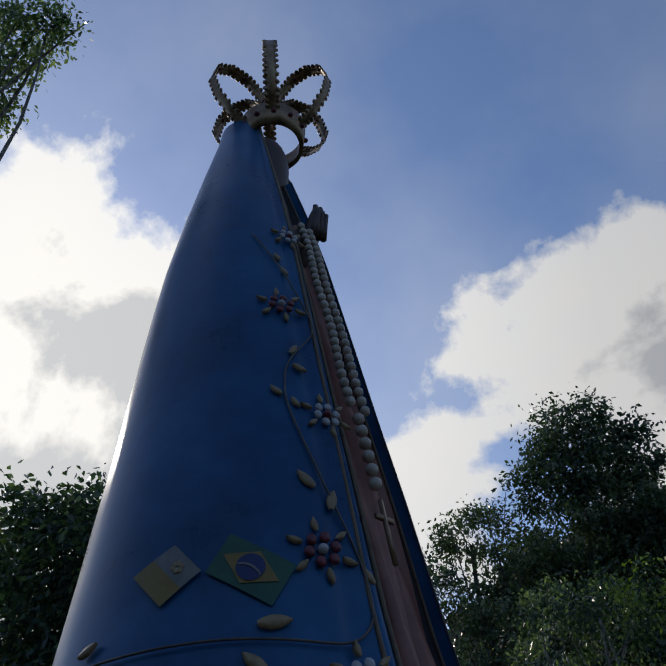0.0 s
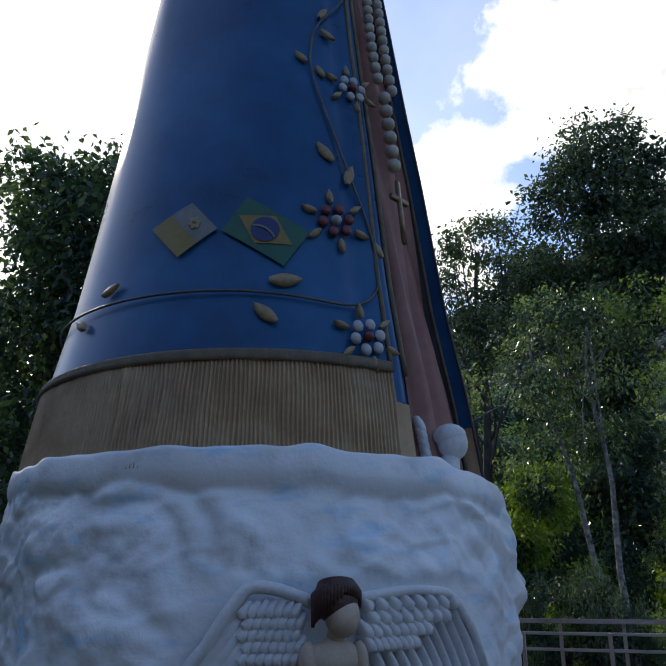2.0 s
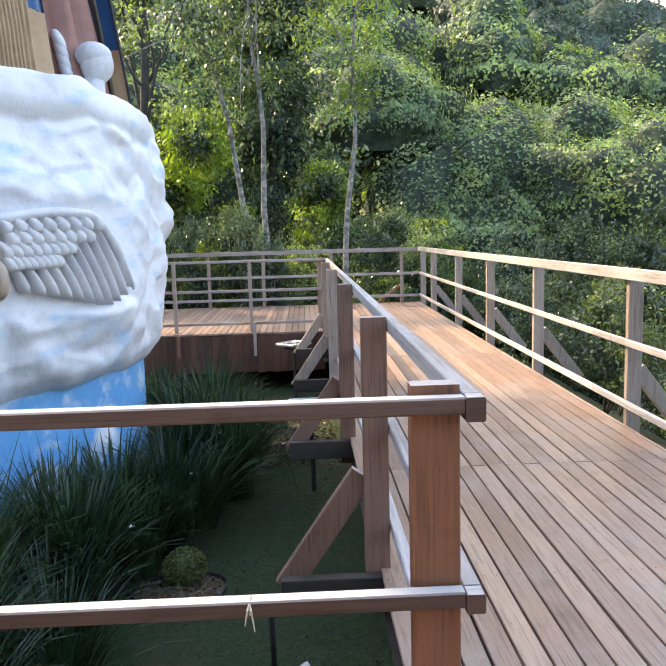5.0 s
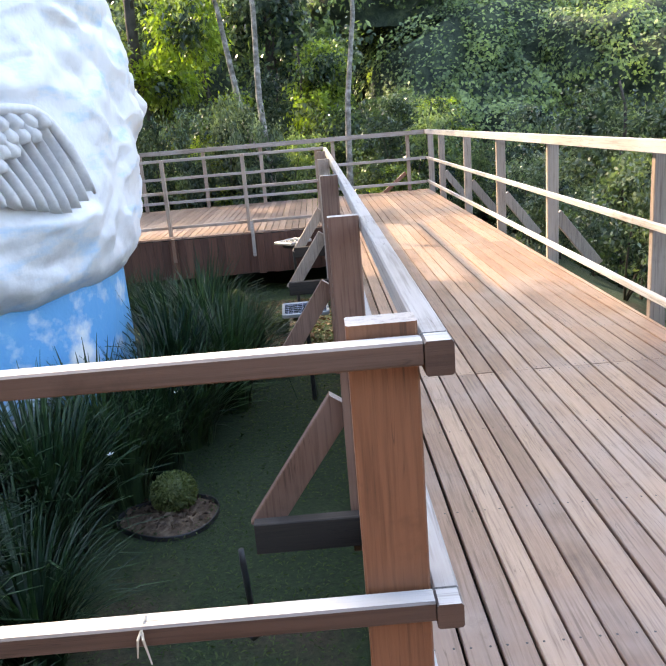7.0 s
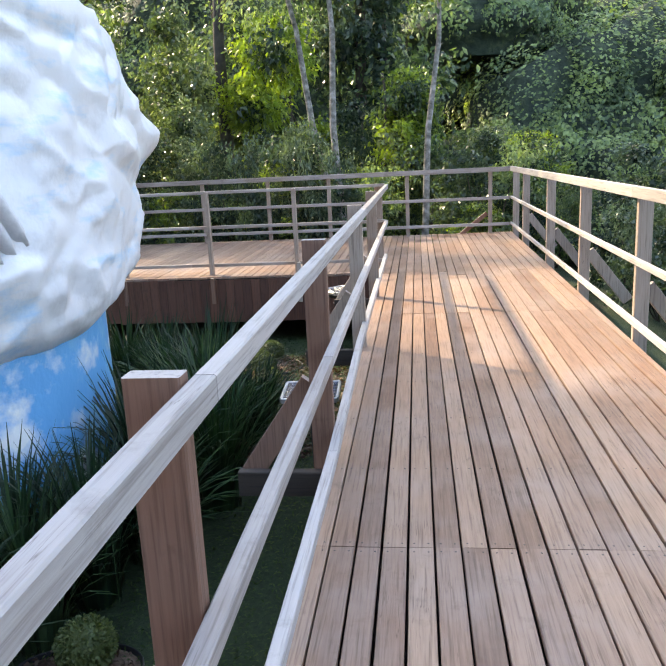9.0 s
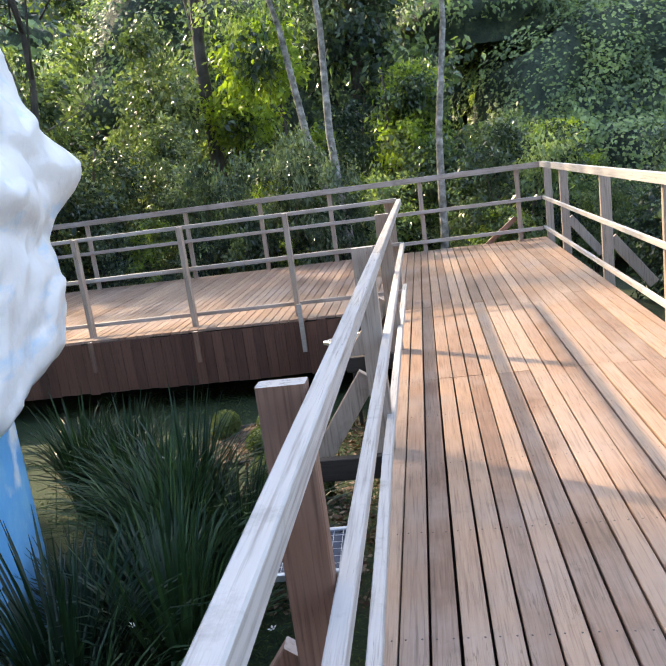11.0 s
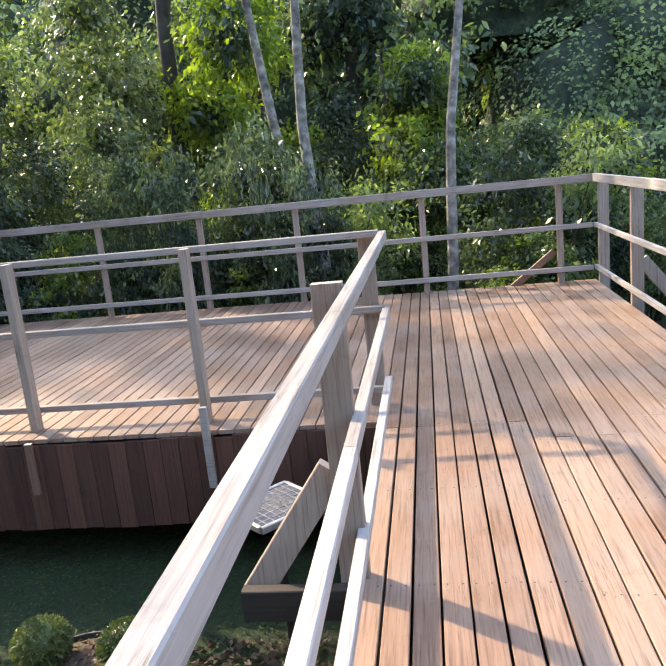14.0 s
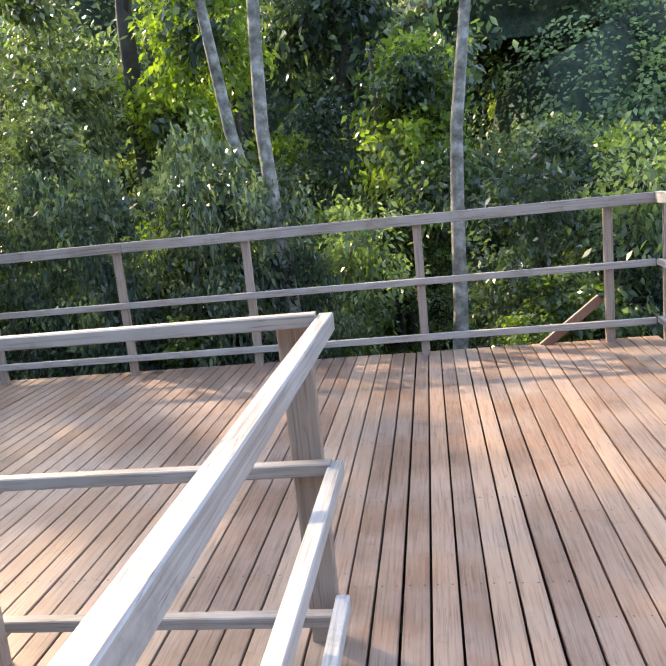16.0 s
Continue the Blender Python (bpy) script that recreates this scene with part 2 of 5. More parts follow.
def cloud_paint(name, base, tint, grime, lo, hi, scale, stretch):
    m, t, p = material(name, 0.45)
    vec = world_space(t, (1, 1, stretch))
    n = noise_node(t, vec, scale, 7.0, 0.58)
    g = noise_node(t, world_space(t), 2.4, 8.0, 0.65)
    col = mix_col(t, ramp_node(t, n, [(lo, (0, 0, 0)), (hi, (1, 1, 1))]), base, tint)
    stain = ramp_node(t, g, [(0.52, (0, 0, 0)), (0.72, (0.6, 0.6, 0.6))])
    col = mix_col(t, stain, col, grime)
    t.links.new(col, p.inputs["Base Color"])
    add_bump(t, p, noise_node(t, world_space(t), 4.5, 4.0, 0.55), 0.45, 0.045)
    return m


MAT["cloud"] = cloud_paint("cloud_white_paint", (0.78, 0.79, 0.81), (0.42, 0.65, 0.84), (0.46, 0.44, 0.43), 0.545, 0.72, 2.0, 3.4)
MAT["drum"] = cloud_paint("drum_sky_paint", (0.085, 0.40, 0.74), (0.80, 0.84, 0.86), (0.28, 0.60, 0.74), 0.50, 0.62, 1.7, 1.3)


def leaf_material(name, dark, mid, light, through_light=0.35, rough=0.45, spread=0.24):
    m, t, p = material(name, rough, 0.0, 0.4)
    g = t.nodes.new("ShaderNodeNewGeometry")
    info = t.nodes.new("ShaderNodeObjectInfo")
    clump = noise_node(t, world_space(t), 0.45, 3.0, 0.5)
    sprig = noise_node(t, world_space(t), 2.3, 3.0, 0.6)
    v = math_node(t, "ADD", math_node(t, "MULTIPLY", g.outputs["Random Per Island"], spread), math_node(t, "MULTIPLY", clump, 0.75))
    v = math_node(t, "ADD", v, math_node(t, "MULTIPLY", sprig, 0.45))
    v = math_node(t, "ADD", v, math_node(t, "MULTIPLY", math_node(t, "SUBTRACT", info.outputs["Random"], 0.5), 0.3))
    col = ramp_node(t, v, [(0.46, dark), (0.74, mid), (1.02, light)])
    stand = noise_node(t, world_space(t), 0.13, 2.0, 0.5)
    col = mix_col(t, 1.0, col, ramp_node(t, stand, [(0.32, (0.76, 0.84, 0.98)), (0.5, (1, 1, 1)), (0.68, (1.16, 1.10, 0.82))]), "MULTIPLY")
    t.links.new(col, p.inputs["Base Color"])
    tr = t.nodes.new("ShaderNodeBsdfTranslucent")
    t.links.new(mix_col(t, 1.0, col, (1.2, 1.4, 0.55), "MULTIPLY"), tr.inputs["Color"])
    mx = t.nodes.new("ShaderNodeMixShader")
    mx.inputs[0].default_value = through_light
    t.links.new(p.outputs[0], mx.inputs[1])
    t.links.new(tr.outputs[0], mx.inputs[2])
    t.links.new(mx.outputs[0], t.nodes["Material Output"].inputs["Surface"])
    return m


MAT["leaf"] = leaf_material("leaf_forest", (0.046, 0.082, 0.056), (0.165, 0.225, 0.120), (0.43, 0.49, 0.25), 0.46, 0.26)
MAT["leaf_bright"] = leaf_material("leaf_young", (0.07, 0.12, 0.030), (0.22, 0.30, 0.060), (0.44, 0.52, 0.11), 0.50, 0.34)
# darker copy of the forest leaf: the wood's shade put into its colour
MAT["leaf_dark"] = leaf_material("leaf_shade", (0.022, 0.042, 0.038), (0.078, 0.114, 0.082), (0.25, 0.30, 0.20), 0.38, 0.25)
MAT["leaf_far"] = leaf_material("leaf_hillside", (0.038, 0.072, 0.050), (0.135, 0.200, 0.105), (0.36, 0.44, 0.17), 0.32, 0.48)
# upper slope: backlit shade and blue haze put into the leaf colour
MAT["leaf_ridge"] = leaf_material("leaf_slope_shade_haze", (0.020, 0.042, 0.044), (0.062, 0.100, 0.088), (0.17, 0.225, 0.16), 0.26, 0.5)
# crown bodies: dark green puts the shade between the leaves into colour
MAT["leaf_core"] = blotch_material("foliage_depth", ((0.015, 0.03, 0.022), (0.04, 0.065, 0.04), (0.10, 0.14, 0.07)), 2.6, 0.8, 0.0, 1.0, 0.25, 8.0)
MAT["blade"] = leaf_material("strap_leaf", (0.007, 0.024, 0.014), (0.021, 0.054, 0.025), (0.075, 0.135, 0.060), 0.25, 0.36)
MAT["grass"] = leaf_material("grass_blade", (0.020, 0.044, 0.013), (0.042, 0.075, 0.022), (0.09, 0.115, 0.04), 0.4, 0.6)
MAT["topiary"] = leaf_material("box_leaf", (0.035, 0.062, 0.024), (0.10, 0.14, 0.048), (0.24, 0.27, 0.10), 0.25)
MAT["bark"] = blotch_material("bark_pale", ((0.05, 0.05, 0.042), (0.20, 0.19, 0.165), (0.45, 0.43, 0.40)), 8.0, 0.85, 0.0, 0.5, 0.02)
MAT["bark_dark"] = blotch_material("bark_dark", ((0.035, 0.03, 0.024), (0.09, 0.075, 0.06)), 4.0, 0.9, 0.0, 0.6, 0.03)
MAT["white_flower"] = blotch_material("white_petal", ((0.70, 0.70, 0.68), (0.80, 0.80, 0.78)), 20.0, 0.6)
MAT["edging"] = blotch_material("black_plastic_edging", ((0.012, 0.012, 0.014), (0.03, 0.03, 0.034)), 6.0, 0.4)
MAT["mulch"] = blotch_material("mulch_chips", ((0.05, 0.03, 0.02), (0.13, 0.085, 0.055), (0.22, 0.16, 0.11)), 22.0, 0.9, 0.0, 0.8, 0.03)
MAT["litter"] = leaf_material("dry_leaf", (0.05, 0.027, 0.018), (0.12, 0.07, 0.045), (0.26, 0.19, 0.14), 0.1, 0.7, 0.5)
MAT["alu"] = blotch_material("lamp_aluminium", ((0.42, 0.42, 0.43), (0.56, 0.56, 0.57)), 7.0, 0.4, 0.7)
MAT["black_metal"] = blotch_material("lamp_dark_housing", ((0.02, 0.02, 0.022), (0.045, 0.045, 0.05)), 8.0, 0.45)
MAT["cell"] = blotch_material("solar_cell", ((0.012, 0.018, 0.045), (0.03, 0.045, 0.09)), 10.0, 0.15)
MAT["string"] = blotch_material("pale_string", ((0.4, 0.35, 0.28), (0.55, 0.5, 0.42)), 20.0, 0.8)


def ground_material():
    m, t, p = material("lawn_and_soil", 0.9)
    vec = world_space(t)
    big, small = noise_node(t, vec, 0.8, 6.0, 0.6), noise_node(t, vec, 30.0, 5.0, 0.7)
    grass = ramp_node(t, small, [(0.3, (0.008, 0.019, 0.006)), (0.55, (0.019, 0.042, 0.012)), (0.75, (0.045, 0.075, 0.024))])
    soil = ramp_node(t, small, [(0.3, (0.035, 0.024, 0.016)), (0.7, (0.11, 0.075, 0.05))])
    col = mix_col(t, ramp_node(t, big, [(0.55, (0, 0, 0)), (0.70, (1, 1, 1))]), grass, soil)
    t.links.new(col, p.inputs["Base Color"])
    add_bump(t, p, small, 0.7, 0.03)
    return m


MAT["ground"] = ground_material()


# ---- mesh helpers ----
class Geo:
    """Collects vertices and faces, with a material slot for each face."""

    def __init__(self):
        self.v, self.f, self.m, self.slots = [], [], [], []

    def slot(self, key):
        if key not in self.slots:
            self.slots.append(key)
        return self.slots.index(key)

    def add(self, verts, faces, key):
        base, s = len(self.v), self.slot(key)
        self.v.extend(tuple(p) for p in verts)
        self.f.extend(tuple(i + base for i in f) for f in faces)
        self.m.extend([s] * len(faces))

    def beam(self, a, b, w, h, key, up=(0, 0, 1), bevel=0.004):
        """A timber from a to b, w wide and h high, with softened long edges."""
        a, b, up = Vector(a), Vector(b), Vector(up)
        d = (b - a).normalized()
        s = d.cross(up).normalized()
        u = s.cross(d)
        k = min(bevel, w / 3, h / 3)
        ring = [(-w / 2 + k, -h / 2), (w / 2 - k, -h / 2), (w / 2, -h / 2 + k), (w / 2, h / 2 - k),
                (w / 2 - k, h / 2), (-w / 2 + k, h / 2), (-w / 2, h / 2 - k), (-w / 2, -h / 2 + k)]
        vs = [p + s * x + u * y for p in (a, b) for x, y in ring]
        fs = [(i, (i + 1) % 8, 8 + (i + 1) % 8, 8 + i) for i in range(8)]
        fs += [tuple(range(7, -1, -1)), tuple(range(8, 16))]
        self.add(vs, fs, key)

    def tube(self, pts, radii, key, n=8, flat=1.0, cap=True):
        pts = [Vector(p) for p in pts]
        vs, fs = [], []
        for i, p in enumerate(pts):
            d = (pts[min(i + 1, len(pts) - 1)] - pts[max(i - 1, 0)]).normalized()
            ref = Vector((0, 0, 1)) if abs(d.z) < 0.9 else Vector((1, 0, 0))
            s = d.cross(ref).normalized()
            u = s.cross(d)
            for k in range(n):
                a = 2 * math.pi * k / n
                vs.append(p + (s * math.cos(a) + u * math.sin(a) * flat) * radii[i])
        for i in range(len(pts) - 1):
            for k in range(n):
                fs.append((i * n + k, i * n + (k + 1) % n, (i + 1) * n + (k + 1) % n, (i + 1) * n + k))
        if cap:
            fs += [tuple(range(n - 1, -1, -1)), tuple(range((len(pts) - 1) * n, len(pts) * n))]
        self.add(vs, fs, key)

    def ball(self, at, axes, key, nu=10, nv=6):
        """An ellipsoid; axes: three vectors of its half widths."""
        at, (ax, ay, az) = Vector(at), [Vector(a) for a in axes]
        vs = [at - az]
        for j in range(1, nv):
            e = -math.pi / 2 + math.pi * j / nv
            for i in range(nu):
                a = 2 * math.pi * i / nu
                vs.append(at + ax * math.cos(a) * math.cos(e) + ay * math.sin(a) * math.cos(e) + az * math.sin(e))
        vs.append(at + az)
        fs = [(0, 1 + (i + 1) % nu, 1 + i) for i in range(nu)]
        for j in range(nv - 2):
            for i in range(nu):
                p, q = 1 + j * nu, 1 + (j + 1) * nu
                fs.append((p + i, p + (i + 1) % nu, q + (i + 1) % nu, q + i))
        top = len(vs) - 1
        fs += [(1 + (nv - 2) * nu + i, 1 + (nv - 2) * nu + (i + 1) % nu, top) for i in range(nu)]
        self.add(vs, fs, key)

    def sheet(self, rows, key, closed=False):
        """Faces between rows of equally many points."""
        n = len(rows[0])
        vs = [p for r in rows for p in r]
        fs = [(j * n + i, j * n + (i + 1) % n, (j + 1) * n + (i + 1) % n, (j + 1) * n + i)
              for j in range(len(rows) - 1) for i in range(n if closed else n - 1)]
        self.add(vs, fs, key)

    def mesh(self, name, smooth=False):
        me = bpy.data.meshes.new(name)
        me.from_pydata([tuple(p) for p in self.v], [], self.f)
        for s in self.slots:
            me.materials.append(MAT[s])
        me.polygons.foreach_set("material_index", self.m)
        if smooth:
            me.polygons.foreach_set("use_smooth", [True] * len(me.polygons))
        me.update()
        return me


def part(name, geo, parent=None, label="", smooth=False):
    ob = new(name, geo.mesh(name, smooth) if isinstance(geo, Geo) else geo)
    if parent is not None:
        ob.parent = parent
    if label:
        tagged(ob, label=label)
    return ob


def base_empty(name, at=(0, 0, 0), **tags):
    ob = new(name)
    ob.empty_display_size = 0.2
    ob.matrix_world = Matrix.Translation(at)
    return tagged(ob, **tags)


def placed(name, geo, at, parent, label="", smooth=False):
    """A part whose mesh is made round its own origin, set at a place in its parent's space."""
    ob = part(name, geo, parent, label, smooth)
    ob.matrix_basis = Matrix.Translation(at)
    return ob


rng = np.random.default_rng(7)


# ---- ground ----
def smooth_step(a, b, x):
    t = min(max((x - a) / (b - a), 0.0), 1.0)
    return t * t * (3 - 2 * t)


GARDEN = -0.92


def ground_height(x, y):
    z = GARDEN
    z -= 2.6 * smooth_step(3.4, 9.0, x) * (1 - smooth_step(40, 60, y))
    z -= 0.9 * smooth_step(18.0, 24.0, y) * (1 - smooth_step(34, 50, y))
    far = max(0.0, y - 26 + 0.15 * x)
    fan = x / max(y, 20.0)
    ridge = 64 * (1 - 0.46 * smooth_step(0.18, 0.50, fan)) * (1 - 0.22 * smooth_step(0.08, 0.30, -fan))
    z += ridge * smooth_step(0, 135, far) * (0.88 + 0.22 * noise.noise((x * 0.012, y * 0.012, 3.1)))
    side = max(0.0, -x - 16)
    z += 26 * smooth_step(0, 90, side)
    z += 30 * smooth_step(30, 160, x) * (1 - smooth_step(35, 70, y))
    z += 0.05 * noise.noise((x * 0.7, y * 0.7, 0.0)) * (0.3 + smooth_step(18, 22, y))
    return z


xs = sorted(set([-900, -500, -300] + list(range(-200, 201, 8)) + [i * 0.5 for i in range(-28, 25)] + [300, 500, 900]))
ys = sorted(set([-900, -400, -150, -60, -25, -10, -4] + [i * 0.5 for i in range(0, 60)] + list(range(30, 200, 6)) + [240, 320, 500, 900]))
g = Geo()
g.sheet([[(x, y, ground_height(x, y)) for x in xs] for y in ys], "ground")
tagged(part("ground", g, smooth=True), label="mossy lawn and soil rising to a wooded hillside", category="ground", kind="structure")

# ---- deck: sizes ----
LEFT, RIGHT = 0.395, 2.53
NEAR_Y, FAR_FRONT, BACK = 2.56, 12.44, 16.86
PITCH, BOARD_W, BOARD_H = 0.1038, 0.0955, 0.028
RAIL_TOP, RAIL_MID, RAIL_LOW = 1.125, 0.657, 0.21
RAIL_H, RAIL_W = 0.042, 0.046


def railing_post(parent, at, along_x=0.125, along_y=0.052, low=-0.20, top=1.115, key="post"):
    g = Geo()
    g.beam((0, 0, low), (0, 0, top), along_y, along_x, key, up=(1, 0, 0))
    return placed("post", g, at, parent)


def rail_piece(parent, a, b, key, name="rail", label="", high=RAIL_H, wide=RAIL_W):
    """A rail between two points on the centre line of its top face."""
    g = Geo()
    a, b = Vector(a) - Vector((0, 0, high / 2)), Vector(b) - Vector((0, 0, high / 2))
    g.beam((0, 0, 0), b - a, wide, high, key)
    return placed(name, g, a, parent, label)


def brace_piece(parent, at, reach, foot=-0.10, head=0.42, key="post"):
    """A raking plank from the foot of an outrigger up to its post."""
    g = Geo()
    g.beam((reach, 0, foot), (0, 0, head), 0.05, 0.115, key, up=(0, 0, 1))
    return placed("brace", g, at, parent)


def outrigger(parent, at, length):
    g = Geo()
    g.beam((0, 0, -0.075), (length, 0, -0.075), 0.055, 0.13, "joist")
    return placed("outrigger", g, at, parent, "dark support beam")


def railing(label, at):
    return base_empty("railing", at, label=label, category="railing", group="deck railings")


# the rail beside the garden
rail_left = railing("weathered timber railing with three rails beside the garden", (0.47, 2.54, 0))
for z, cuts, drift in ((RAIL_TOP, (-0.018, 1.53, 5.85, 10.212), 0.0), (RAIL_MID, (-0.018, 3.35, 7.85, 10.19), -0.012), (RAIL_LOW, (-0.018, 3.35, 5.45, 10.16), -0.032)):
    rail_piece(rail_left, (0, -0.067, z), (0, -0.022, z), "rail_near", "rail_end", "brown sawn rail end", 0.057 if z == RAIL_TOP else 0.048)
    for k, (a, b) in enumerate(zip(cuts, cuts[1:])):
        x0, x1 = drift * max(0, k - 1), drift * min(1, k)
        rail_piece(rail_left, (x0, a + 0.002, z), (x1, b - 0.002, z), "rail_y", high=0.057 if z == RAIL_TOP else 0.048)
for y in (4.035, 6.225, 8.585, 10.725):
    worn = "post_grey" if y > 7 else "post"
    railing_post(rail_left, (-0.084, y - 2.54, 0), 0.112, 0.052, -0.20, 1.138, worn)
    brace_piece(rail_left, (-0.14, y - 2.54 + 0.054, 0), -0.36, key=worn)
    outrigger(rail_left, (0.0, y - 2.54 - 0.06, 0), -0.52)
railing_post(rail_left, (-0.112, 10.245, 0), 0.10, 0.05, -0.20, 1.118, "post_grey")
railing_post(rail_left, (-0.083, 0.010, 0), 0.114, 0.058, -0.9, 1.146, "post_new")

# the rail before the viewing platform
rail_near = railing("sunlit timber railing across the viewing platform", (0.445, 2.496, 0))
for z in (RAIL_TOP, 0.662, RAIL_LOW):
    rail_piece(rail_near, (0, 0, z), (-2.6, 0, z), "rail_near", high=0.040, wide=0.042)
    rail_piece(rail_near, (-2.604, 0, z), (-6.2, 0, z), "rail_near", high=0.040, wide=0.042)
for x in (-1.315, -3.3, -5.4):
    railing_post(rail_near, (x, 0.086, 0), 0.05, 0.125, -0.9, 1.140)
g = Geo()
g.tube([(0.0225 * math.cos(a), 0.0235 * math.sin(a), 0) for a in np.linspace(0, 6.28, 12)], [0.0025] * 12, "string", 5)
tie = placed("string_tie", g, (-0.50, 0, 0.642), rail_near, "pale string knotted round the rail")
tie.matrix_basis = pose(-0.50, 0, 0.642, 0, 90, 0)
g = Geo()
for dx, dz in ((-0.012, -0.05), (0.010, -0.065)):
    g.tube([(0, 0, 0), (dx * 0.4, -0.012, -0.01), (dx, -0.006, dz)], [0.0025, 0.0025, 0.0015], "string", 5)
placed("string_end", g, (-0.50, -0.024, 0.660), rail_near, "loose ends of pale string")

# the far deck's rail over the garden
rail_far = railing("grey weathered timber railing over the garden edge of the far deck", (0.446, 12.70, 0))
for z in (RAIL_TOP + 0.012, 0.667, 0.147):
    rail_piece(rail_far, (0, 0, z), (-2.7, 0, z), "rail_x")
    rail_piece(rail_far, (-2.704, 0, z), (-7.2, 0, z), "rail_x")
for x in (-1.19, -2.385, -3.62, -4.85, -6.08):
    railing_post(rail_far, (x - 0.02, -0.068, 0), 0.052, 0.085, -0.36, 1.130, "post_grey")
    foot, key = (0.17, "rail_x") if x > -2 else (-0.01, "post")
    railing_post(rail_far, (x + 0.04, -0.306, 0), 0.048, 0.032, -0.36, foot, key)

# the rail at the back, before the wood
rail_back = railing("grey timber railing at the edge of the wood", (2.55, 16.70, 0))
for z, high in ((1.192, 0.085), (0.666, 0.055), (0.190, 0.055)):
    rail_piece(rail_back, (0, 0, z), (-4.4, 0, z), "rail_x", high=high, wide=0.04)
    rail_piece(rail_back, (-4.404, 0, z), (-9.4, 0, z), "rail_x", high=high, wide=0.04)
for x in (-0.345, -1.86, -3.32, -4.48, -5.75, -7.49, -8.8):
    railing_post(rail_back, (x, 0.047, 0), 0.07, 0.045, -0.15, 1.115, "post_grey")
g = Geo()
g.beam((-0.88, 0.12, -0.02), (-0.40, 0.12, 0.36), 0.04, 0.075, "post")
placed("brace", g, (0, 0, 0), rail_back)

# the rail on the valley side, drifting outwards a little
rail_right = railing("sunlit pale timber railing on the valley side", (2.417, 0.4, 0))
rail_right.matrix_world = pose(2.417, 0.4, 0, 0, 0, -0.567)
for z, high, wide in ((1.195, 0.085, 0.048), (RAIL_MID + 0.01, 0.046, 0.042), (RAIL_LOW - 0.01, 0.046, 0.042)):
    cuts = (-4.0, 2.0, 6.4, 10.8, 16.28) if high < 0.08 else (-4.0, 3.4, 8.2, 12.4, 16.31)
    for a, b in zip(cuts, cuts[1:]):
        rail_piece(rail_right, (0, a + 0.002, z), (0, b - 0.002, z), "rail_y", high=high, wide=wide)
for y in (1.7, 4.0, 6.265, 8.61, 10.72, 12.86, 15.30, 16.67):
    railing_post(rail_right, (0.082, y - 0.4, 0), 0.11, 0.055, -0.20, 1.155, "post_grey")
    if y < 16:
        brace_piece(rail_right, (0.137, y - 0.4 + 0.056, 0), 0.42, -0.12, 0.42, "post_grey")

# ---- lamps on stakes ----
def solar_floodlight(at, turn, tip, post_low):
    lamp = base_empty("solar_floodlight", at, label="solar floodlight with an aluminium frame beside the deck", category="floodlight", group="solar floodlights")
    lamp.matrix_world = pose(*at, 0, 0, turn)
    w, d = 0.38, 0.33
    tilt = pose(0, 0, 0, tip, 0, 0)
    g = Geo()
    for a, b in (((-w / 2, -d / 2), (w / 2, -d / 2)), ((-w / 2, d / 2), (w / 2, d / 2))):
        g.beam((a[0], a[1], 0), (b[0], b[1], 0), 0.022, 0.035, "alu")
    for s in (-1, 1):
        g.beam((s * w / 2, -d / 2 + 0.011, 0), (s * w / 2, d / 2 - 0.011, 0), 0.022, 0.035, "alu")
    fr = part("panel_frame", g, lamp, "white aluminium frame")
    fr.matrix_basis = tilt
    g = Geo()
    g.beam((-w / 2 + 0.012, 0, 0.004), (w / 2 - 0.012, 0, 0.004), d - 0.024, 0.012, "cell")
    part("solar_panel", g, lamp, "dark blue solar cells").matrix_basis = tilt
    g = Geo()
    for i in range(1, 9):
        x = -w / 2 + w * i / 9
        g.beam((x, -d / 2 + 0.013, 0.0115), (x, d / 2 - 0.013, 0.0115), 0.0022, 0.0016, "alu", bevel=0.0004)
    for i in range(1, 6):
        y = -d / 2 + d * i / 6
        g.beam((-w / 2 + 0.013, y, 0.0117), (w / 2 - 0.013, y, 0.0117), 0.0022, 0.0016, "alu", bevel=0.0004)
    part("cell_lines", g, lamp, "thin silver conductor grid").matrix_basis = tilt
    g = Geo()
    g.beam((-0.11, 0, -0.05), (0.11, 0, -0.05), 0.18, 0.05, "black_metal", bevel=0.012)
    part("lamp_housing", g, lamp, "black lamp housing").matrix_basis = tilt
    g = Geo()
    g.tube([(0, 0, -0.06), (0, 0.0, -0.16), (0.01, 0.0, post_low)], [0.016, 0.02, 0.022], "black_metal", 8)
    part("stake", g, lamp, "dark metal stake")
    return lamp


solar_floodlight((0.115, 7.62, -0.07), 2, 3, -0.85)
solar_floodlight((-0.085, 11.45, -0.05), 47, 0, -0.87)

bracket = base_empty("lamp_bracket", (-0.09, 3.82, -0.10), label="thin grey metal lamp bracket hanging from a deck beam", category="bracket")
g = Geo()
g.tube([(0, 0, 0.07), (0, 0.01, 0.0), (0.0, 0.10, -0.36)], [0.011, 0.013, 0.013], "black_metal", 8)
part("rod", g, bracket, "dark metal rod", smooth=True)
g = Geo()
g.beam((-0.02, 0.10, -0.40), (0.15, 0.17, -0.33), 0.035, 0.022, "alu", bevel=0.006)
part("panel", g, bracket, "small panel seen edge on")
g = Geo()
g.tube([(-0.02, 0.10, -0.38), (0.02, 0.10, -0.35)], [0.028, 0.028], "black_metal", 10)
part("clamp", g, bracket)


# ---- statue ----
AXIS = Vector((-3.4, 7.35, 0))
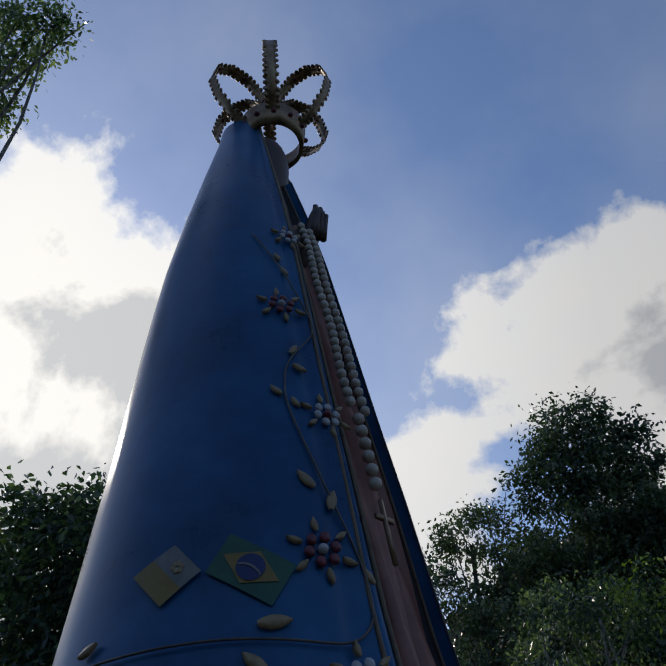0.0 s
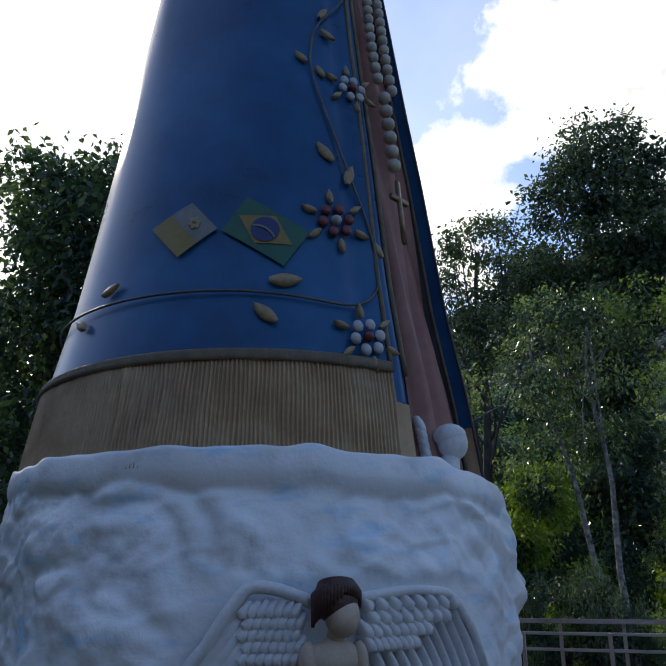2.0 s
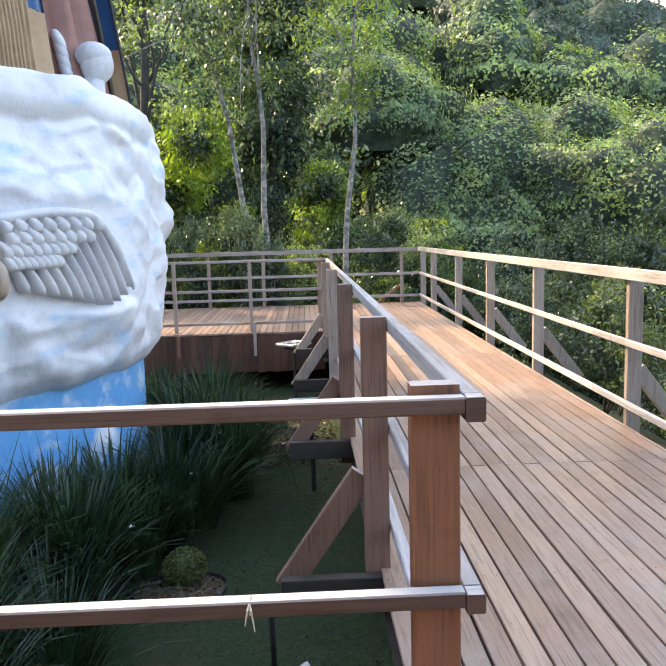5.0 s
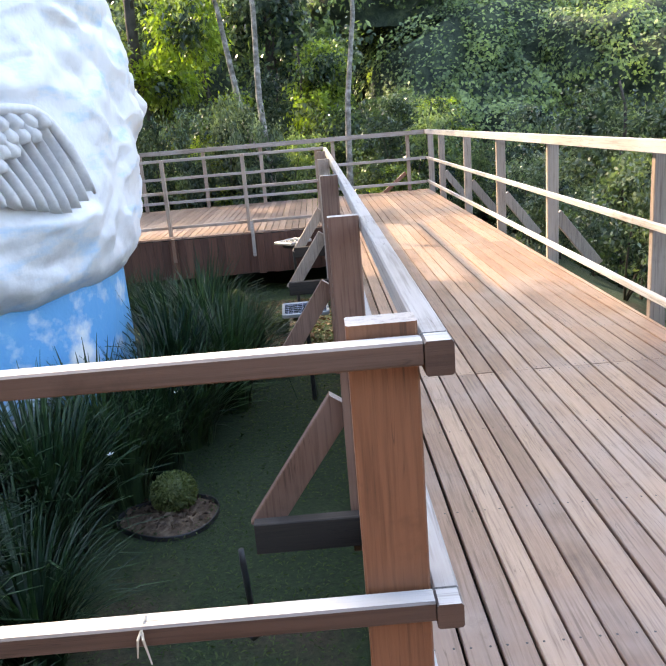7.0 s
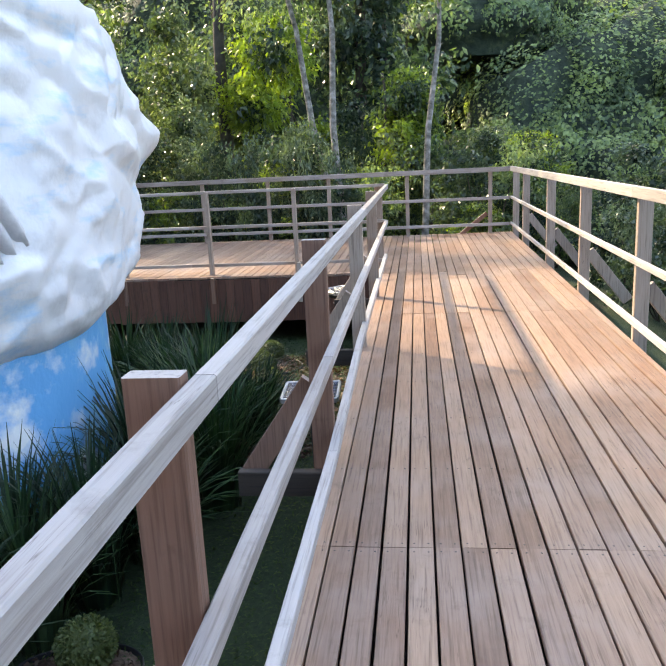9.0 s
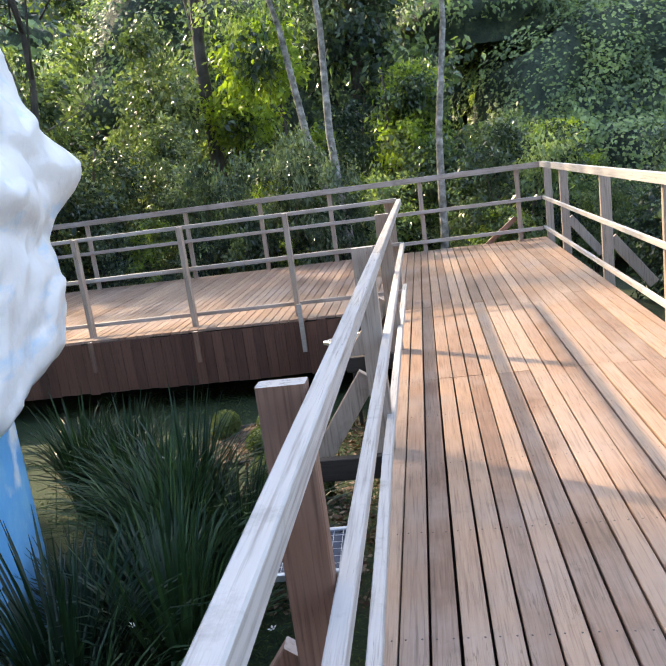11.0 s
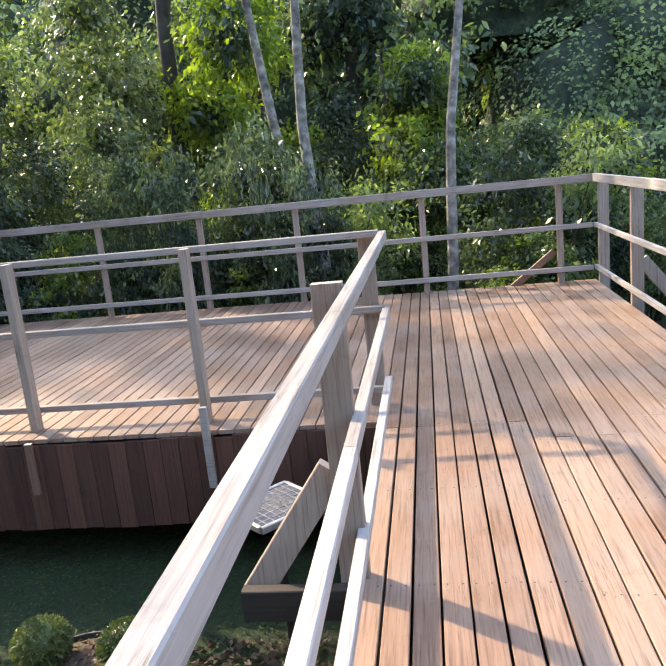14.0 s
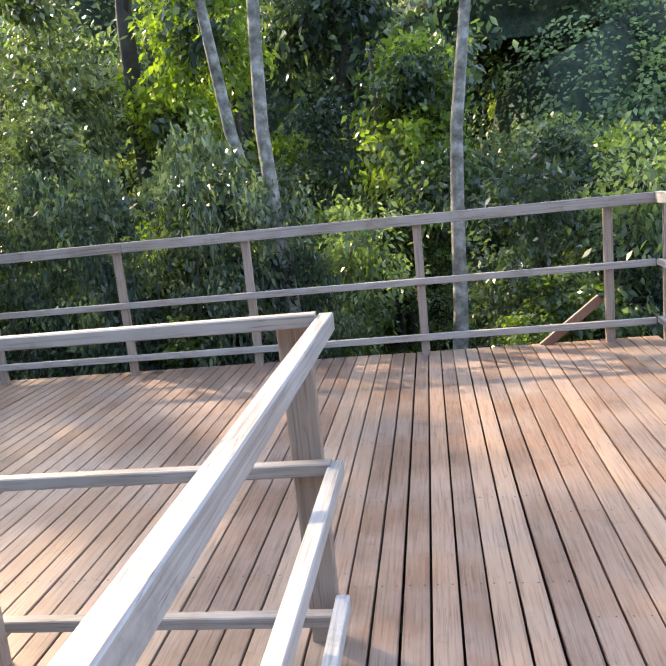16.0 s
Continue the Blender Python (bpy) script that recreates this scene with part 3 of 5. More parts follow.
PROFILE = ((2.4, 2.13), (3.25, 2.02), (4.1, 1.87), (5.5, 1.70), (6.5, 1.56), (7.75, 1.40), (9.4, 1.18), (10.6, 0.98), (12.0, 0.70), (12.9, 0.51), (13.35, 0.44))


def mantle_radius(z):
    return float(np.interp(z, [p[0] for p in PROFILE], [p[1] for p in PROFILE]))


def on_cone(theta, z, out=0.0):
    a, r = radians(theta), mantle_radius(z) + out
    return AXIS + Vector((r * math.cos(a), r * math.sin(a), z))


def cone_axes(theta, z):
    """Along, up and out on the mantle's surface."""
    a = radians(theta)
    out = Vector((math.cos(a), math.sin(a), 0.15)).normalized()
    along = Vector((-math.sin(a), math.cos(a), 0))
    return along, out.cross(along).normalized(), out


def build_statue():
    s = Geo()
    edge = 29.0
    # mantle, open at the front, with a rolled border
    last = 326.5
    thetas = [edge + (last - edge) * i / 150 for i in range(151)]
    zs = [3.27 + (13.35 - 3.27) * j / 70 for j in range(71)]

    def fold(th, z):
        d = min(th - edge, last - th)
        r = 0.03 * math.exp(-(d / 2.5) ** 2) - 0.022 * math.exp(-((d - 6) / 2.0) ** 2)
        return r + 0.03 * noise.noise((math.cos(radians(th)) * 1.5, math.sin(radians(th)) * 1.5, z * 0.28)) * (1 if z < 12 else 0.3)

    s.sheet([[on_cone(th, z, fold(th, z)) for th in thetas] for z in zs], "mantle")
    s.sheet([[on_cone(th, z, fold(th, z) - 0.09) for th in reversed(thetas)] for z in zs], "mantle_in")
    for th in (edge, last):
        s.sheet([[on_cone(th, z, o) for o in (0.03, -0.09)] for z in zs], "braid")
        s.tube([on_cone(th, z, 0.03) for z in zs], [0.022] * len(zs), "braid", 6)
    # fringe with real flutes
    n = 1500
    ts = [edge + 1 + (last - edge - 1) * i / n for i in range(n + 1)]
    rows = []
    for j in range(9):
        z = 2.44 + (3.25 - 2.44) * j / 8
        row = []
        for th in ts:
            w = 1.6 * noise.noise((th * 0.23, z * 2.2, 1.0))
            f = abs(math.sin(radians(th * 210 + 60 * w)))
            lean = 0.004 * (1 - j / 8)
            row.append(on_cone(th, z, 0.012 + lean + 0.036 * f + 0.012 * noise.noise((th * 0.5, z * 3, 5.0))))
        rows.append(row)
    s.sheet(rows, "gold")
    n = 700
    ts = [edge + 1 + (last - edge - 1) * i / n for i in range(n + 1)]
    s.sheet([[on_cone(th, z, o + 0.012 * abs(math.sin(radians(th * 180)))) for th in ts]
             for z, o in ((3.22, 0.045), (3.24, 0.065), (3.27, 0.05), (3.29, 0.056), (3.31, 0.045), (3.33, 0.0))], "braid")
    # gown between the mantle's edges
    gt = [-40 + 80 * i / 60 for i in range(61)]
    gz = [2.30 + (10.3 - 2.30) * j / 40 for j in range(41)]
    s.sheet([[on_cone(th, z, -0.25 + 0.07 * math.sin(th * 0.42 + 1.2 * math.sin(z * 0.55)) + 0.05 * math.sin(th * 0.9 + z * 0.8)) for th in gt] for z in gz], "gown")
    # turned-back border bands beside the gown, each with its own strip of fringe
    for a0, a1, drop in ((-34.5, -26.5, -0.03),):
        for z0, z1, key in ((2.30, 3.02, "gold"), (3.02, 12.6, "mantle")):
            cols = 14
            band_rows = []
            for j in range(33):
                z = z0 + (z1 - z0) * j / 32
                band_rows.append([on_cone(a0 + (a1 - a0) * i / cols, z, drop - 0.05 * i / cols + (0.012 * abs(math.sin(i * 1.57)) if key == "gold" else 0.015 * math.sin(i * 0.8))) for i in range(cols + 1)])
            s.sheet(band_rows, key)
        s.tube([on_cone(a1, z, drop - 0.045) for z in zs[:62]], [0.024] * 62, "braid", 6)
        s.sheet([[on_cone(a1, z, drop - 0.05 - o) for o in (0.0, 0.22)] for z in [2.42] + zs[:62]], "mantle_in")
    # the far border stands out from the gown: dark lining within, a blue lip with its own fringe
    lip = [2.44] + [3.0 + (11.6 - 3.0) * j / 50 for j in range(51)]
    s.sheet([[on_cone(3, z, o) for o in (-0.34, -0.13)] for z in lip], "mantle_in")
    s.sheet([[on_cone(2.6 - 0.5 * k, z, -0.13 + 0.045 * k) for k in range(4)] for z in lip[1:]], "mantle")
    s.sheet([[on_cone(2.6 - 0.5 * k, z, -0.13 + 0.045 * k) for k in range(4)] for z in (2.44, 2.6, 2.8, 3.0)], "gold")
    s.tube([on_cone(2.8, z, -0.13) for z in lip], [0.02] * len(lip), "braid", 6)
    s.tube([on_cone(1.0, z, 0.005) for z in lip], [0.012] * len(lip), "mantle_in", 6)
    # the far border is turned back towards the gown as a broad blue lapel
    for z0, z1, key in ((2.44, 3.02, "gold"), (3.02, 11.6, "mantle")):
        s.sheet([[on_cone(11 + 17.5 * k / 6, z0 + (z1 - z0) * j / 30, -0.17 + 0.035 * k - 0.02 * math.sin(k * 1.05)) for k in range(7)] for j in range(31)], key)
    s.tube([on_cone(11, z, -0.165) for z in lip], [0.018] * len(lip), "braid", 6)
    # head, plain
    s.ball(AXIS + Vector((0.27, 0.03, 12.1)), ((0.46, 0, 0), (0, 0.40, 0), (0.05, 0, 1.0)), "skin_dark", 20, 14)
    s.ball(AXIS + Vector((0.10, 0, 10.8)), ((0.62, 0, 0), (0, 0.60, 0), (0, 0, 0.75)), "skin_dark", 20, 12)
    # joined palms, plain
    s.ball(AXIS + Vector((1.05, 0.04, 10.15)), ((0.13, 0, 0.02), (0, 0.10, 0), (0.16, 0, 0.55)), "skin_dark", 14, 10)
    s.ball(AXIS + Vector((1.06, -0.10, 10.05)), ((0.12, 0, 0.02), (0, 0.09, 0), (0.15, 0, 0.50)), "skin_dark", 14, 10)
    s.ball(AXIS + Vector((0.85, -0.25, 9.55)), ((0.26, 0, 0.1), (0, 0.20, 0.1), (0, -0.1, 0.36)), "skin_dark", 14, 10)
    for k in range(4):
        s.tube([AXIS + Vector((1.10 + 0.035 * k, -0.14 + 0.05 * k, 9.9)), AXIS + Vector((1.20 + 0.03 * k, -0.12 + 0.05 * k, 10.55 - 0.04 * k))], [0.05, 0.04], "skin_dark", 8)
    # beads: two strands, then one
    for k in range(26):
        z = 9.85 - k * 0.135
        sway = 2.2 * math.sin(k * 0.5)
        s.ball(on_cone(-21 + sway * 0.4, z, 0.02), ((0.057, 0, 0), (0, 0.057, 0), (0, 0, 0.062)), "bead", 10, 7)
        s.ball(on_cone(-14 + sway * 0.3, z - 0.05, 0.04), ((0.057, 0, 0), (0, 0.057, 0), (0, 0, 0.062)), "bead", 10, 7)
    for k in range(6):
        s.ball(on_cone(-18 - 0.25 * k, 6.28 - k * 0.17, 0.0), ((0.068, 0, 0), (0, 0.068, 0), (0, 0, 0.068)), "bead", 10, 7)
    s.beam(on_cone(-20, 5.22, 0.02), on_cone(-21, 4.55, 0.02), 0.05, 0.04, "crown", up=(1, 0, 0))
    s.beam(on_cone(-24, 5.02, 0.02), on_cone(-16.5, 5.02, 0.02), 0.05, 0.04, "crown", up=(1, 0, 0))
    # crown: band and six scalloped hoops
    top = AXIS + Vector((0.46, 0.13, 13.10))
    ring = [2 * math.pi * i / 48 for i in range(48)]
    s.sheet([[top + Vector((r * math.cos(a), r * math.sin(a), z)) for a in ring]
             for r, z in ((0.46, -0.1), (0.53, -0.1), (0.57, 0.18), (0.60, 0.42), (0.55, 0.42), (0.49, 0.0))], "crown", closed=True)
    for i in range(12):
        a = 2 * math.pi * i / 12
        s.ball(top + Vector((0.585 * math.cos(a), 0.585 * math.sin(a), 0.16)), ((0.05, 0, 0), (0, 0.05, 0), (0, 0, 0.05)), "ruby", 8, 6)
    shape = ((0.54, 0.20), (0.80, 0.38), (1.10, 0.80), (1.22, 1.25), (1.12, 1.68), (0.82, 1.90), (0.48, 1.82), (0.22, 1.52), (0.05, 1.15))
    for i in range(6):
        a = radians(-60 * i - 2)
        d, side = Vector((math.cos(a), math.sin(a), 0)), Vector((-math.sin(a), math.cos(a), 0))
        ts = np.linspace(0, len(shape) - 1, 30)
        line = [(float(np.interp(t, range(len(shape)), [p[0] for p in shape])), float(np.interp(t, range(len(shape)), [p[1] for p in shape]))) for t in ts]
        pts = [top + d * r + Vector((0, 0, z)) for r, z in line]
        rows = []
        for j, p in enumerate(pts):
            tg = (pts[min(j + 1, 29)] - pts[max(j - 1, 0)]).normalized()
            nrm = tg.cross(side)
            rows.append([p + side * x + nrm * y for x, y in ((-0.085, -0.012), (0.085, -0.012), (0.085, 0.012), (-0.085, 0.012))])
            for x in (-0.09, 0.09):
                s.ball(p + side * x, (side * 0.048, tg * 0.048, nrm * 0.02), "crown", 8, 4)
            if j % 6 == 3:
                s.ball(p + nrm * 0.015, (side * 0.035, tg * 0.035, nrm * 0.03), "ruby", 8, 5)
        s.sheet(rows, "crown", closed=True)
    s.tube([top + Vector((0, 0, 0.4)), top + Vector((0, 0, 1.5))], [0.03, 0.03], "crown", 8)
    # vine with leaves
    way = ((-59, 9.23), (-45, 8.5), (-35, 7.7), (-34.5, 7.35), (-46, 6.85), (-49.5, 6.5), (-49, 6.1), (-42, 5.3), (-35, 4.55), (-33.5, 4.1), (-36.5, 3.86),
           (-43, 3.75), (-57, 3.78), (-71, 3.81), (-101, 3.83), (-135, 3.85), (-175, 3.85))
    fine = []
    for i in range(len(way) - 1):
        p0, p1, p2, p3 = way[max(i - 1, 0)], way[i], way[i + 1], way[min(i + 2, len(way) - 1)]
        for k in range(8):
            t = k / 8
            fine.append(tuple(0.5 * (2 * b + (c - a) * t + (2 * a - 5 * b + 4 * c - e) * t * t + (3 * b - a - 3 * c + e) * t ** 3) for a, b, c, e in zip(p0, p1, p2, p3)))
    s.tube([on_cone(th, z, 0.045) for th, z in fine], [0.011] * len(fine), "vine", 6)

    def raised_leaf(th, z, angle, length, key="leaf_gold", thick=0.03):
        u, v, o = cone_axes(th, z)
        a = radians(angle)
        d, e = u * math.cos(a) + v * math.sin(a), v * math.cos(a) - u * math.sin(a)
        c = on_cone(th, z, 0.045)
        rows = []
        for i in range(7):
            t = i / 6
            w = length * 0.22 * math.sin(math.pi * min(1, t * 0.92 + 0.08)) ** 0.8
            mid = c + d * (t - 0.5) * length
            rows.append([mid - e * w - o * thick, mid - e * w * 0.9 + o * thick * 0.4, mid + o * thick, mid + e * w * 0.9 + o * thick * 0.4, mid + e * w - o * thick])
        s.sheet(rows, key)

    for th, z, an, ln in ((-46, 8.75, 120, 0.24), (-43, 8.45, -60, 0.24), (-44.5, 7.0, 60, 0.26), (-43, 6.72, -30, 0.26), (-53, 6.35, 135, 0.24), (-46.5, 6.2, -60, 0.22),
                          (-46.5, 5.25, 130, 0.34), (-39.5, 5.05, 75, 0.34), (-32.5, 4.35, 120, 0.24), (-57.5, 3.92, 5, 0.40), (-62, 3.62, 140, 0.36), (-103, 3.98, 20, 0.3),
                          (-112, 3.72, -30, 0.3)):
        raised_leaf(th, z, an, ln * 0.66, "leaf_gold", 0.016)
    # flowers
    for th, z, size, red in ((-38.9, 3.49, 1.0, 0), (-44.5, 4.54, 1.05, 1), (-35.5, 6.1, 0.95, 0), (-47.1, 7.77, 1.0, 1), (-36.5, 9.3, 0.85, 0)):
        u, v, o = cone_axes(th, z)
        c = on_cone(th, z, 0.05)
        s.ball(c, (u * 0.045 * size, v * 0.045 * size, o * 0.05), "petal" if red else "ruby", 10, 6)
        for k in range(6):
            a = radians(60 * k + 15)
            q = c + (u * math.cos(a) + v * math.sin(a)) * 0.115 * size
            s.ball(q, (u * 0.046 * size, v * 0.052 * size, o * 0.03), "ruby" if red else "petal", 10, 6)
        for k in range(6):
            a = radians(60 * k + 40)
            t2 = th + math.degrees(0.23 * size * math.cos(a) / mantle_radius(z))
            raised_leaf(t2, z + 0.23 * size * math.sin(a), math.degrees(a), 0.13 * size, "leaf_gold", 0.02)

    # two painted flags
    def patch(corners, key, out, cells=8, wave=0.0):
        (a, b, c, d), rows = corners, []
        for j in range(cells + 1):
            v, row = j / cells, []
            for i in range(cells + 1):
                u = i / cells
                th = (a[0] * (1 - u) + b[0] * u) * (1 - v) + (d[0] * (1 - u) + c[0] * u) * v
                z = (a[1] * (1 - u) + b[1] * u) * (1 - v) + (d[1] * (1 - u) + c[1] * u) * v
                row.append(on_cone(th, z, out + wave * math.sin(u * 6.5)))
            rows.append(row)
        s.sheet(rows, key)

    def inside(corners, u, v):
        a, b, c, d = corners
        return tuple((a[k] * (1 - u) + b[k] * u) * (1 - v) + (d[k] * (1 - u) + c[k] * u) * v for k in (0, 1))

    flag = ((-67.5, 4.70), (-51.5, 4.39), (-58.0, 4.05), (-73.5, 4.38))
    patch(flag, "flag_green", 0.034)
    dia = [inside(flag, u, v) for u, v in ((0.08, 0.5), (0.5, 0.1), (0.92, 0.5), (0.5, 0.9))]
    patch(dia, "flag_yellow", 0.042)
    mid = [inside(flag, 0.5 + 0.19 * math.cos(a), 0.5 + 0.30 * math.sin(a)) for a in np.linspace(0, 2 * math.pi, 25)[:-1]]
    s.add([on_cone(t2, z2, 0.050) for t2, z2 in mid], [tuple(range(23, -1, -1))], "flag_blue")
    band = [inside(flag, 0.5 + 0.17 * t, 0.5 - 0.05 + 0.09 * t * t + o) for o in (0, 0.05) for t in np.linspace(-1, 1, 9)]
    s.add([on_cone(t2, z2, 0.056) for t2, z2 in band], [(i, i + 1, i + 10, i + 9) for i in range(8)], "flag_white")
    two = ((-82.0, 4.68), (-74.4, 4.40), (-84.0, 4.16), (-93.0, 4.48))
    patch([inside(two, u, v) for u, v in ((0, 0), (1, 0), (1, 0.5), (0, 0.5))], "flag_white", 0.036)
    patch([inside(two, u, v) for u, v in ((0, 0.5), (1, 0.5), (1, 1), (0, 1))], "flag_yellow", 0.036)
    for a in np.linspace(0, 2 * math.pi, 7)[:-1]:
        t2, z2 = inside(two, 0.55 + 0.10 * math.cos(a), 0.27 + 0.08 * math.sin(a))
        u, v, o = cone_axes(t2, z2)
        s.ball(on_cone(t2, z2, 0.04), (u * 0.025, v * 0.03, o * 0.006), "leaf_gold", 6, 4)
    return s


statue = part("statue", build_statue(), smooth=True)
tagged(statue, label="tall crowned statue in a blue mantle with gilt fringe", category="statue")


# ---- pedestal ----
def cloud_hem(th):
    a = radians(th)
    return 0.45 + 0.20 * noise.noise((math.cos(a) * 1.3, math.sin(a) * 1.3, 7.7)) + 0.02 * noise.noise((th * 0.11, 0.3, 2.0)) - 0.12 * math.exp(-((th + 28) / 26) ** 2) + 0.16 * smooth_step(-4, 32, th)


def cloud_radius(th, z):
    a = radians(th)
    x, y = math.cos(a), math.sin(a)
    edge_low = cloud_hem(th)
    t = (z - edge_low) / (2.62 - edge_low)
    r = 2.17 + (0.16 - 0.10 * (1 - smooth_step(-125, -85, th))) * math.sin(math.pi * min(max(t, 0), 1) ** 0.8)
    calm = smooth_step(-78, -70, th) * (1 - smooth_step(-19, -12, th)) * smooth_step(0.95, 1.06, z) * (1 - smooth_step(1.68, 1.8, z))
    rough = 0.08 * noise.noise((x * 2.6, y * 2.6, z * 1.15))
    warp = 1.2 * noise.noise((x * 3.1, y * 3.1, z * 1.9 + 4))
    rough += 0.09 * abs(noise.noise((x * 4.2 + 0.4 * warp, y * 4.2 + 3, z * 2.2 + 0.4 * warp))) - 0.05
    rough += 0.035 * abs(noise.noise((x * 8.5 + 3, y * 8.5 + 0.5 * warp, z * 4.4)))
    slant = z * 1.6 + 0.5 * math.sin(2.1 * a)
    rough += 0.026 * (1 - abs(noise.noise((x * 3.3 + 0.6 * slant, y * 3.3 + 0.3 * warp, slant * 0.9)))) ** 7 - 0.012
    rough += 0.018 * (1 - abs(noise.noise((x * 6.1 - 0.8 * slant, y * 6.1 + 5, slant * 1.5 + 0.4 * warp)))) ** 8
    rough += 0.010 * noise.noise((x * 19, y * 19, z * 9.0)) + 0.005 * noise.noise((x * 40, y * 40, z * 20.0))
    r = r * (1 - calm) + 2.27 * calm + rough * (1 - 0.85 * calm)
    nose = math.exp(-((th - 41) / 7.0) ** 2 - ((z - 1.72) / 0.22) ** 2)
    r += 0.30 * nose + 0.20 * math.exp(-((th - 42) / 17.0) ** 2)
    return r


pedestal = base_empty("cloud_pedestal", (AXIS.x, AXIS.y, GARDEN), label="white sculpted cloud pedestal on a sky-blue painted drum", category="pedestal")
shift = Vector((0, 0, -GARDEN))
g = Geo()
rows, cols = [], [-180 + 360 * i / 420 for i in range(420)]
for j in range(96):
    t = j / 95
    row = []
    for th in cols:
        a = radians(th)
        low = cloud_hem(th)
        high = 2.57 - 0.06 * smooth_step(-33, -15, th) + 0.05 * noise.noise((math.cos(a) * 2.5, math.sin(a) * 2.5, 1.0)) + 0.035 * noise.noise((math.cos(a) * 8, math.sin(a) * 8, 3.0))
        z = low + (high - low) * t
        r = cloud_radius(th, z)
        r = max(r, 2.0 + (0.235 + 0.05 * noise.noise((math.cos(a) * 6, math.sin(a) * 6, z * 2))) * smooth_step(0.74, 0.93, t))
        r -= 0.025 * max(0.0, (t - 0.93) / 0.07) ** 2.0 + 0.16 * max(0.0, (0.10 - t) / 0.10) ** 2
        row.append(shift + Vector((r * math.cos(a), r * math.sin(a), z)))
    rows.append(row)
rows.append([shift + Vector((1.2 * math.cos(radians(th)), 1.2 * math.sin(radians(th)), 2.48)) for th in cols])
rows.insert(0, [shift + Vector((1.98 * math.cos(radians(th)), 1.98 * math.sin(radians(th)), cloud_hem(th) + 0.05)) for th in cols])
g.sheet(rows, "cloud", closed=True)
part("cloud_body", g, pedestal, "white painted plaster clouds with blue shading", smooth=True)
g = Geo()
g.sheet([[shift + Vector((2.05 * math.cos(radians(th)), 2.05 * math.sin(radians(th)), z)) for th in cols] for z in (GARDEN - 0.05, -0.5, 0.0, 0.4, 0.9)], "drum", closed=True)
part("drum", g, pedestal, "drum painted blue with white clouds", smooth=True)


# ---- winged figures, plain ----
def on_cloud(th, z, out=0.0):
    a, r = radians(th), cloud_radius(th, z) + out
    return AXIS + Vector((r * math.cos(a), r * math.sin(a), z))


def smooth_cloud(th, z, out):
    a, r = radians(th), 2.34 + out
    return AXIS + Vector((r * math.cos(a), r * math.sin(a), z))


def build_angel():
    s = Geo()

    def frame_at(th):
        a = radians(th)
        return Vector((-math.sin(a), math.cos(a), 0)), Vector((0, 0, 1)), Vector((math.cos(a), math.sin(a), 0))

    def feather(th0, z0, th1, z1, width, out, lift=0.0):
        p, q = smooth_cloud(th0, z0, out), smooth_cloud(th1, z1, out)
        u, v, o = frame_at((th0 + th1) / 2)
        d = q - p
        e = d.cross(o).normalized()
        rows = []
        for i in range(9):
            t = i / 8
            w = width * (0.55 + 0.9 * t) * (1 if t < 0.8 else math.sqrt(max(0.0, 1 - ((t - 0.8) / 0.2) ** 2)) * 0.95 + 0.05)
            c = p + d * t + o * (0.02 * math.sin(t * 3.1) + lift * t)
            rows.append([c - e * w - o * 0.07, c - e * w * 0.92, c - e * w * 0.4 + o * 0.016, c + o * 0.024, c + e * w * 0.4 + o * 0.016, c + e * w * 0.92, c + e * w - o * 0.07])
        s.sheet(rows, "plaster")

    def at(t, a, b):
        return a + (b - a) * t

    # the wing towards the far deck: flight feathers fan out from under scaled coverts
    for k in range(12):
        t = k / 11
        base = (at(t, -46.0, -26.5), at(t ** 1.1, 1.32, 1.56))
        tip = (at(t ** 0.85, -45.2, -20.2), 1.160 - 0.15 * min(1.0, 1.5 * t) + 0.11 * (max(0.0, t - 0.7) / 0.3) ** 2)
        feather(*base, *tip, at(t, 0.024, 0.028), 0.006 + 0.028 * t)
    for row in range(4):
        for k in range(8):
            t = (k + 0.5 * (row % 2)) / 8
            a0, z0 = at(t, -46.5, -27.5 - 3.4 * row), 1.63 - 0.078 * row + 0.012 * t
            feather(a0, z0, a0 + 2.0, z0 - 0.105, 0.036, 0.036 - 0.004 * row, 0.016)
    s.tube([smooth_cloud(at(t, -46.5, -20.2), 1.60 + 0.05 * math.sin(3.1 * min(1.0, t * 1.25)) - 0.50 * (max(0.0, t - 0.62) / 0.38) ** 1.7, 0.045) for t in np.linspace(0, 1, 20)],
           [0.034] * 17 + [0.028, 0.02, 0.01], "plaster", 8)
    # the other wing: a smooth leading edge sloping to the tip, four rows of scales behind it
    for k in range(6):
        t = k / 5
        feather(at(t, -64.0, -60.5), at(t, 1.60, 1.36), at(t, -72.5, -64.5), at(t, 1.14, 1.13), 0.05, 0.028 - 0.002 * k)
    for row in range(5):
        for k in range(7):
            t = (k + 0.5 * (row % 2)) / 7
            a0, z0 = at(t, -63.0, -54.2), 1.59 - 0.066 * row
            feather(a0, z0, a0 - 1.5, z0 - 0.10, 0.030, 0.044 - 0.004 * row, 0.018)
    s.tube([smooth_cloud(at(t, -54.0, -72.5), 1.58 + 0.09 * math.sin(3.1 * min(1.0, t * 1.15)) - 0.44 * (max(0.0, t - 0.50) / 0.50) ** 1.15, 0.05) for t in np.linspace(0, 1, 20)],
           [0.04] * 16 + [0.034, 0.028, 0.02, 0.01], "plaster", 8)
    u, v, o = frame_at(-51.0)
    c = smooth_cloud(-51.0, 1.20, 0.10)
    s.ball(c + v * 0.05, (u * 0.185, v * 0.13, o * 0.10), "plaster_skin", 20, 14)
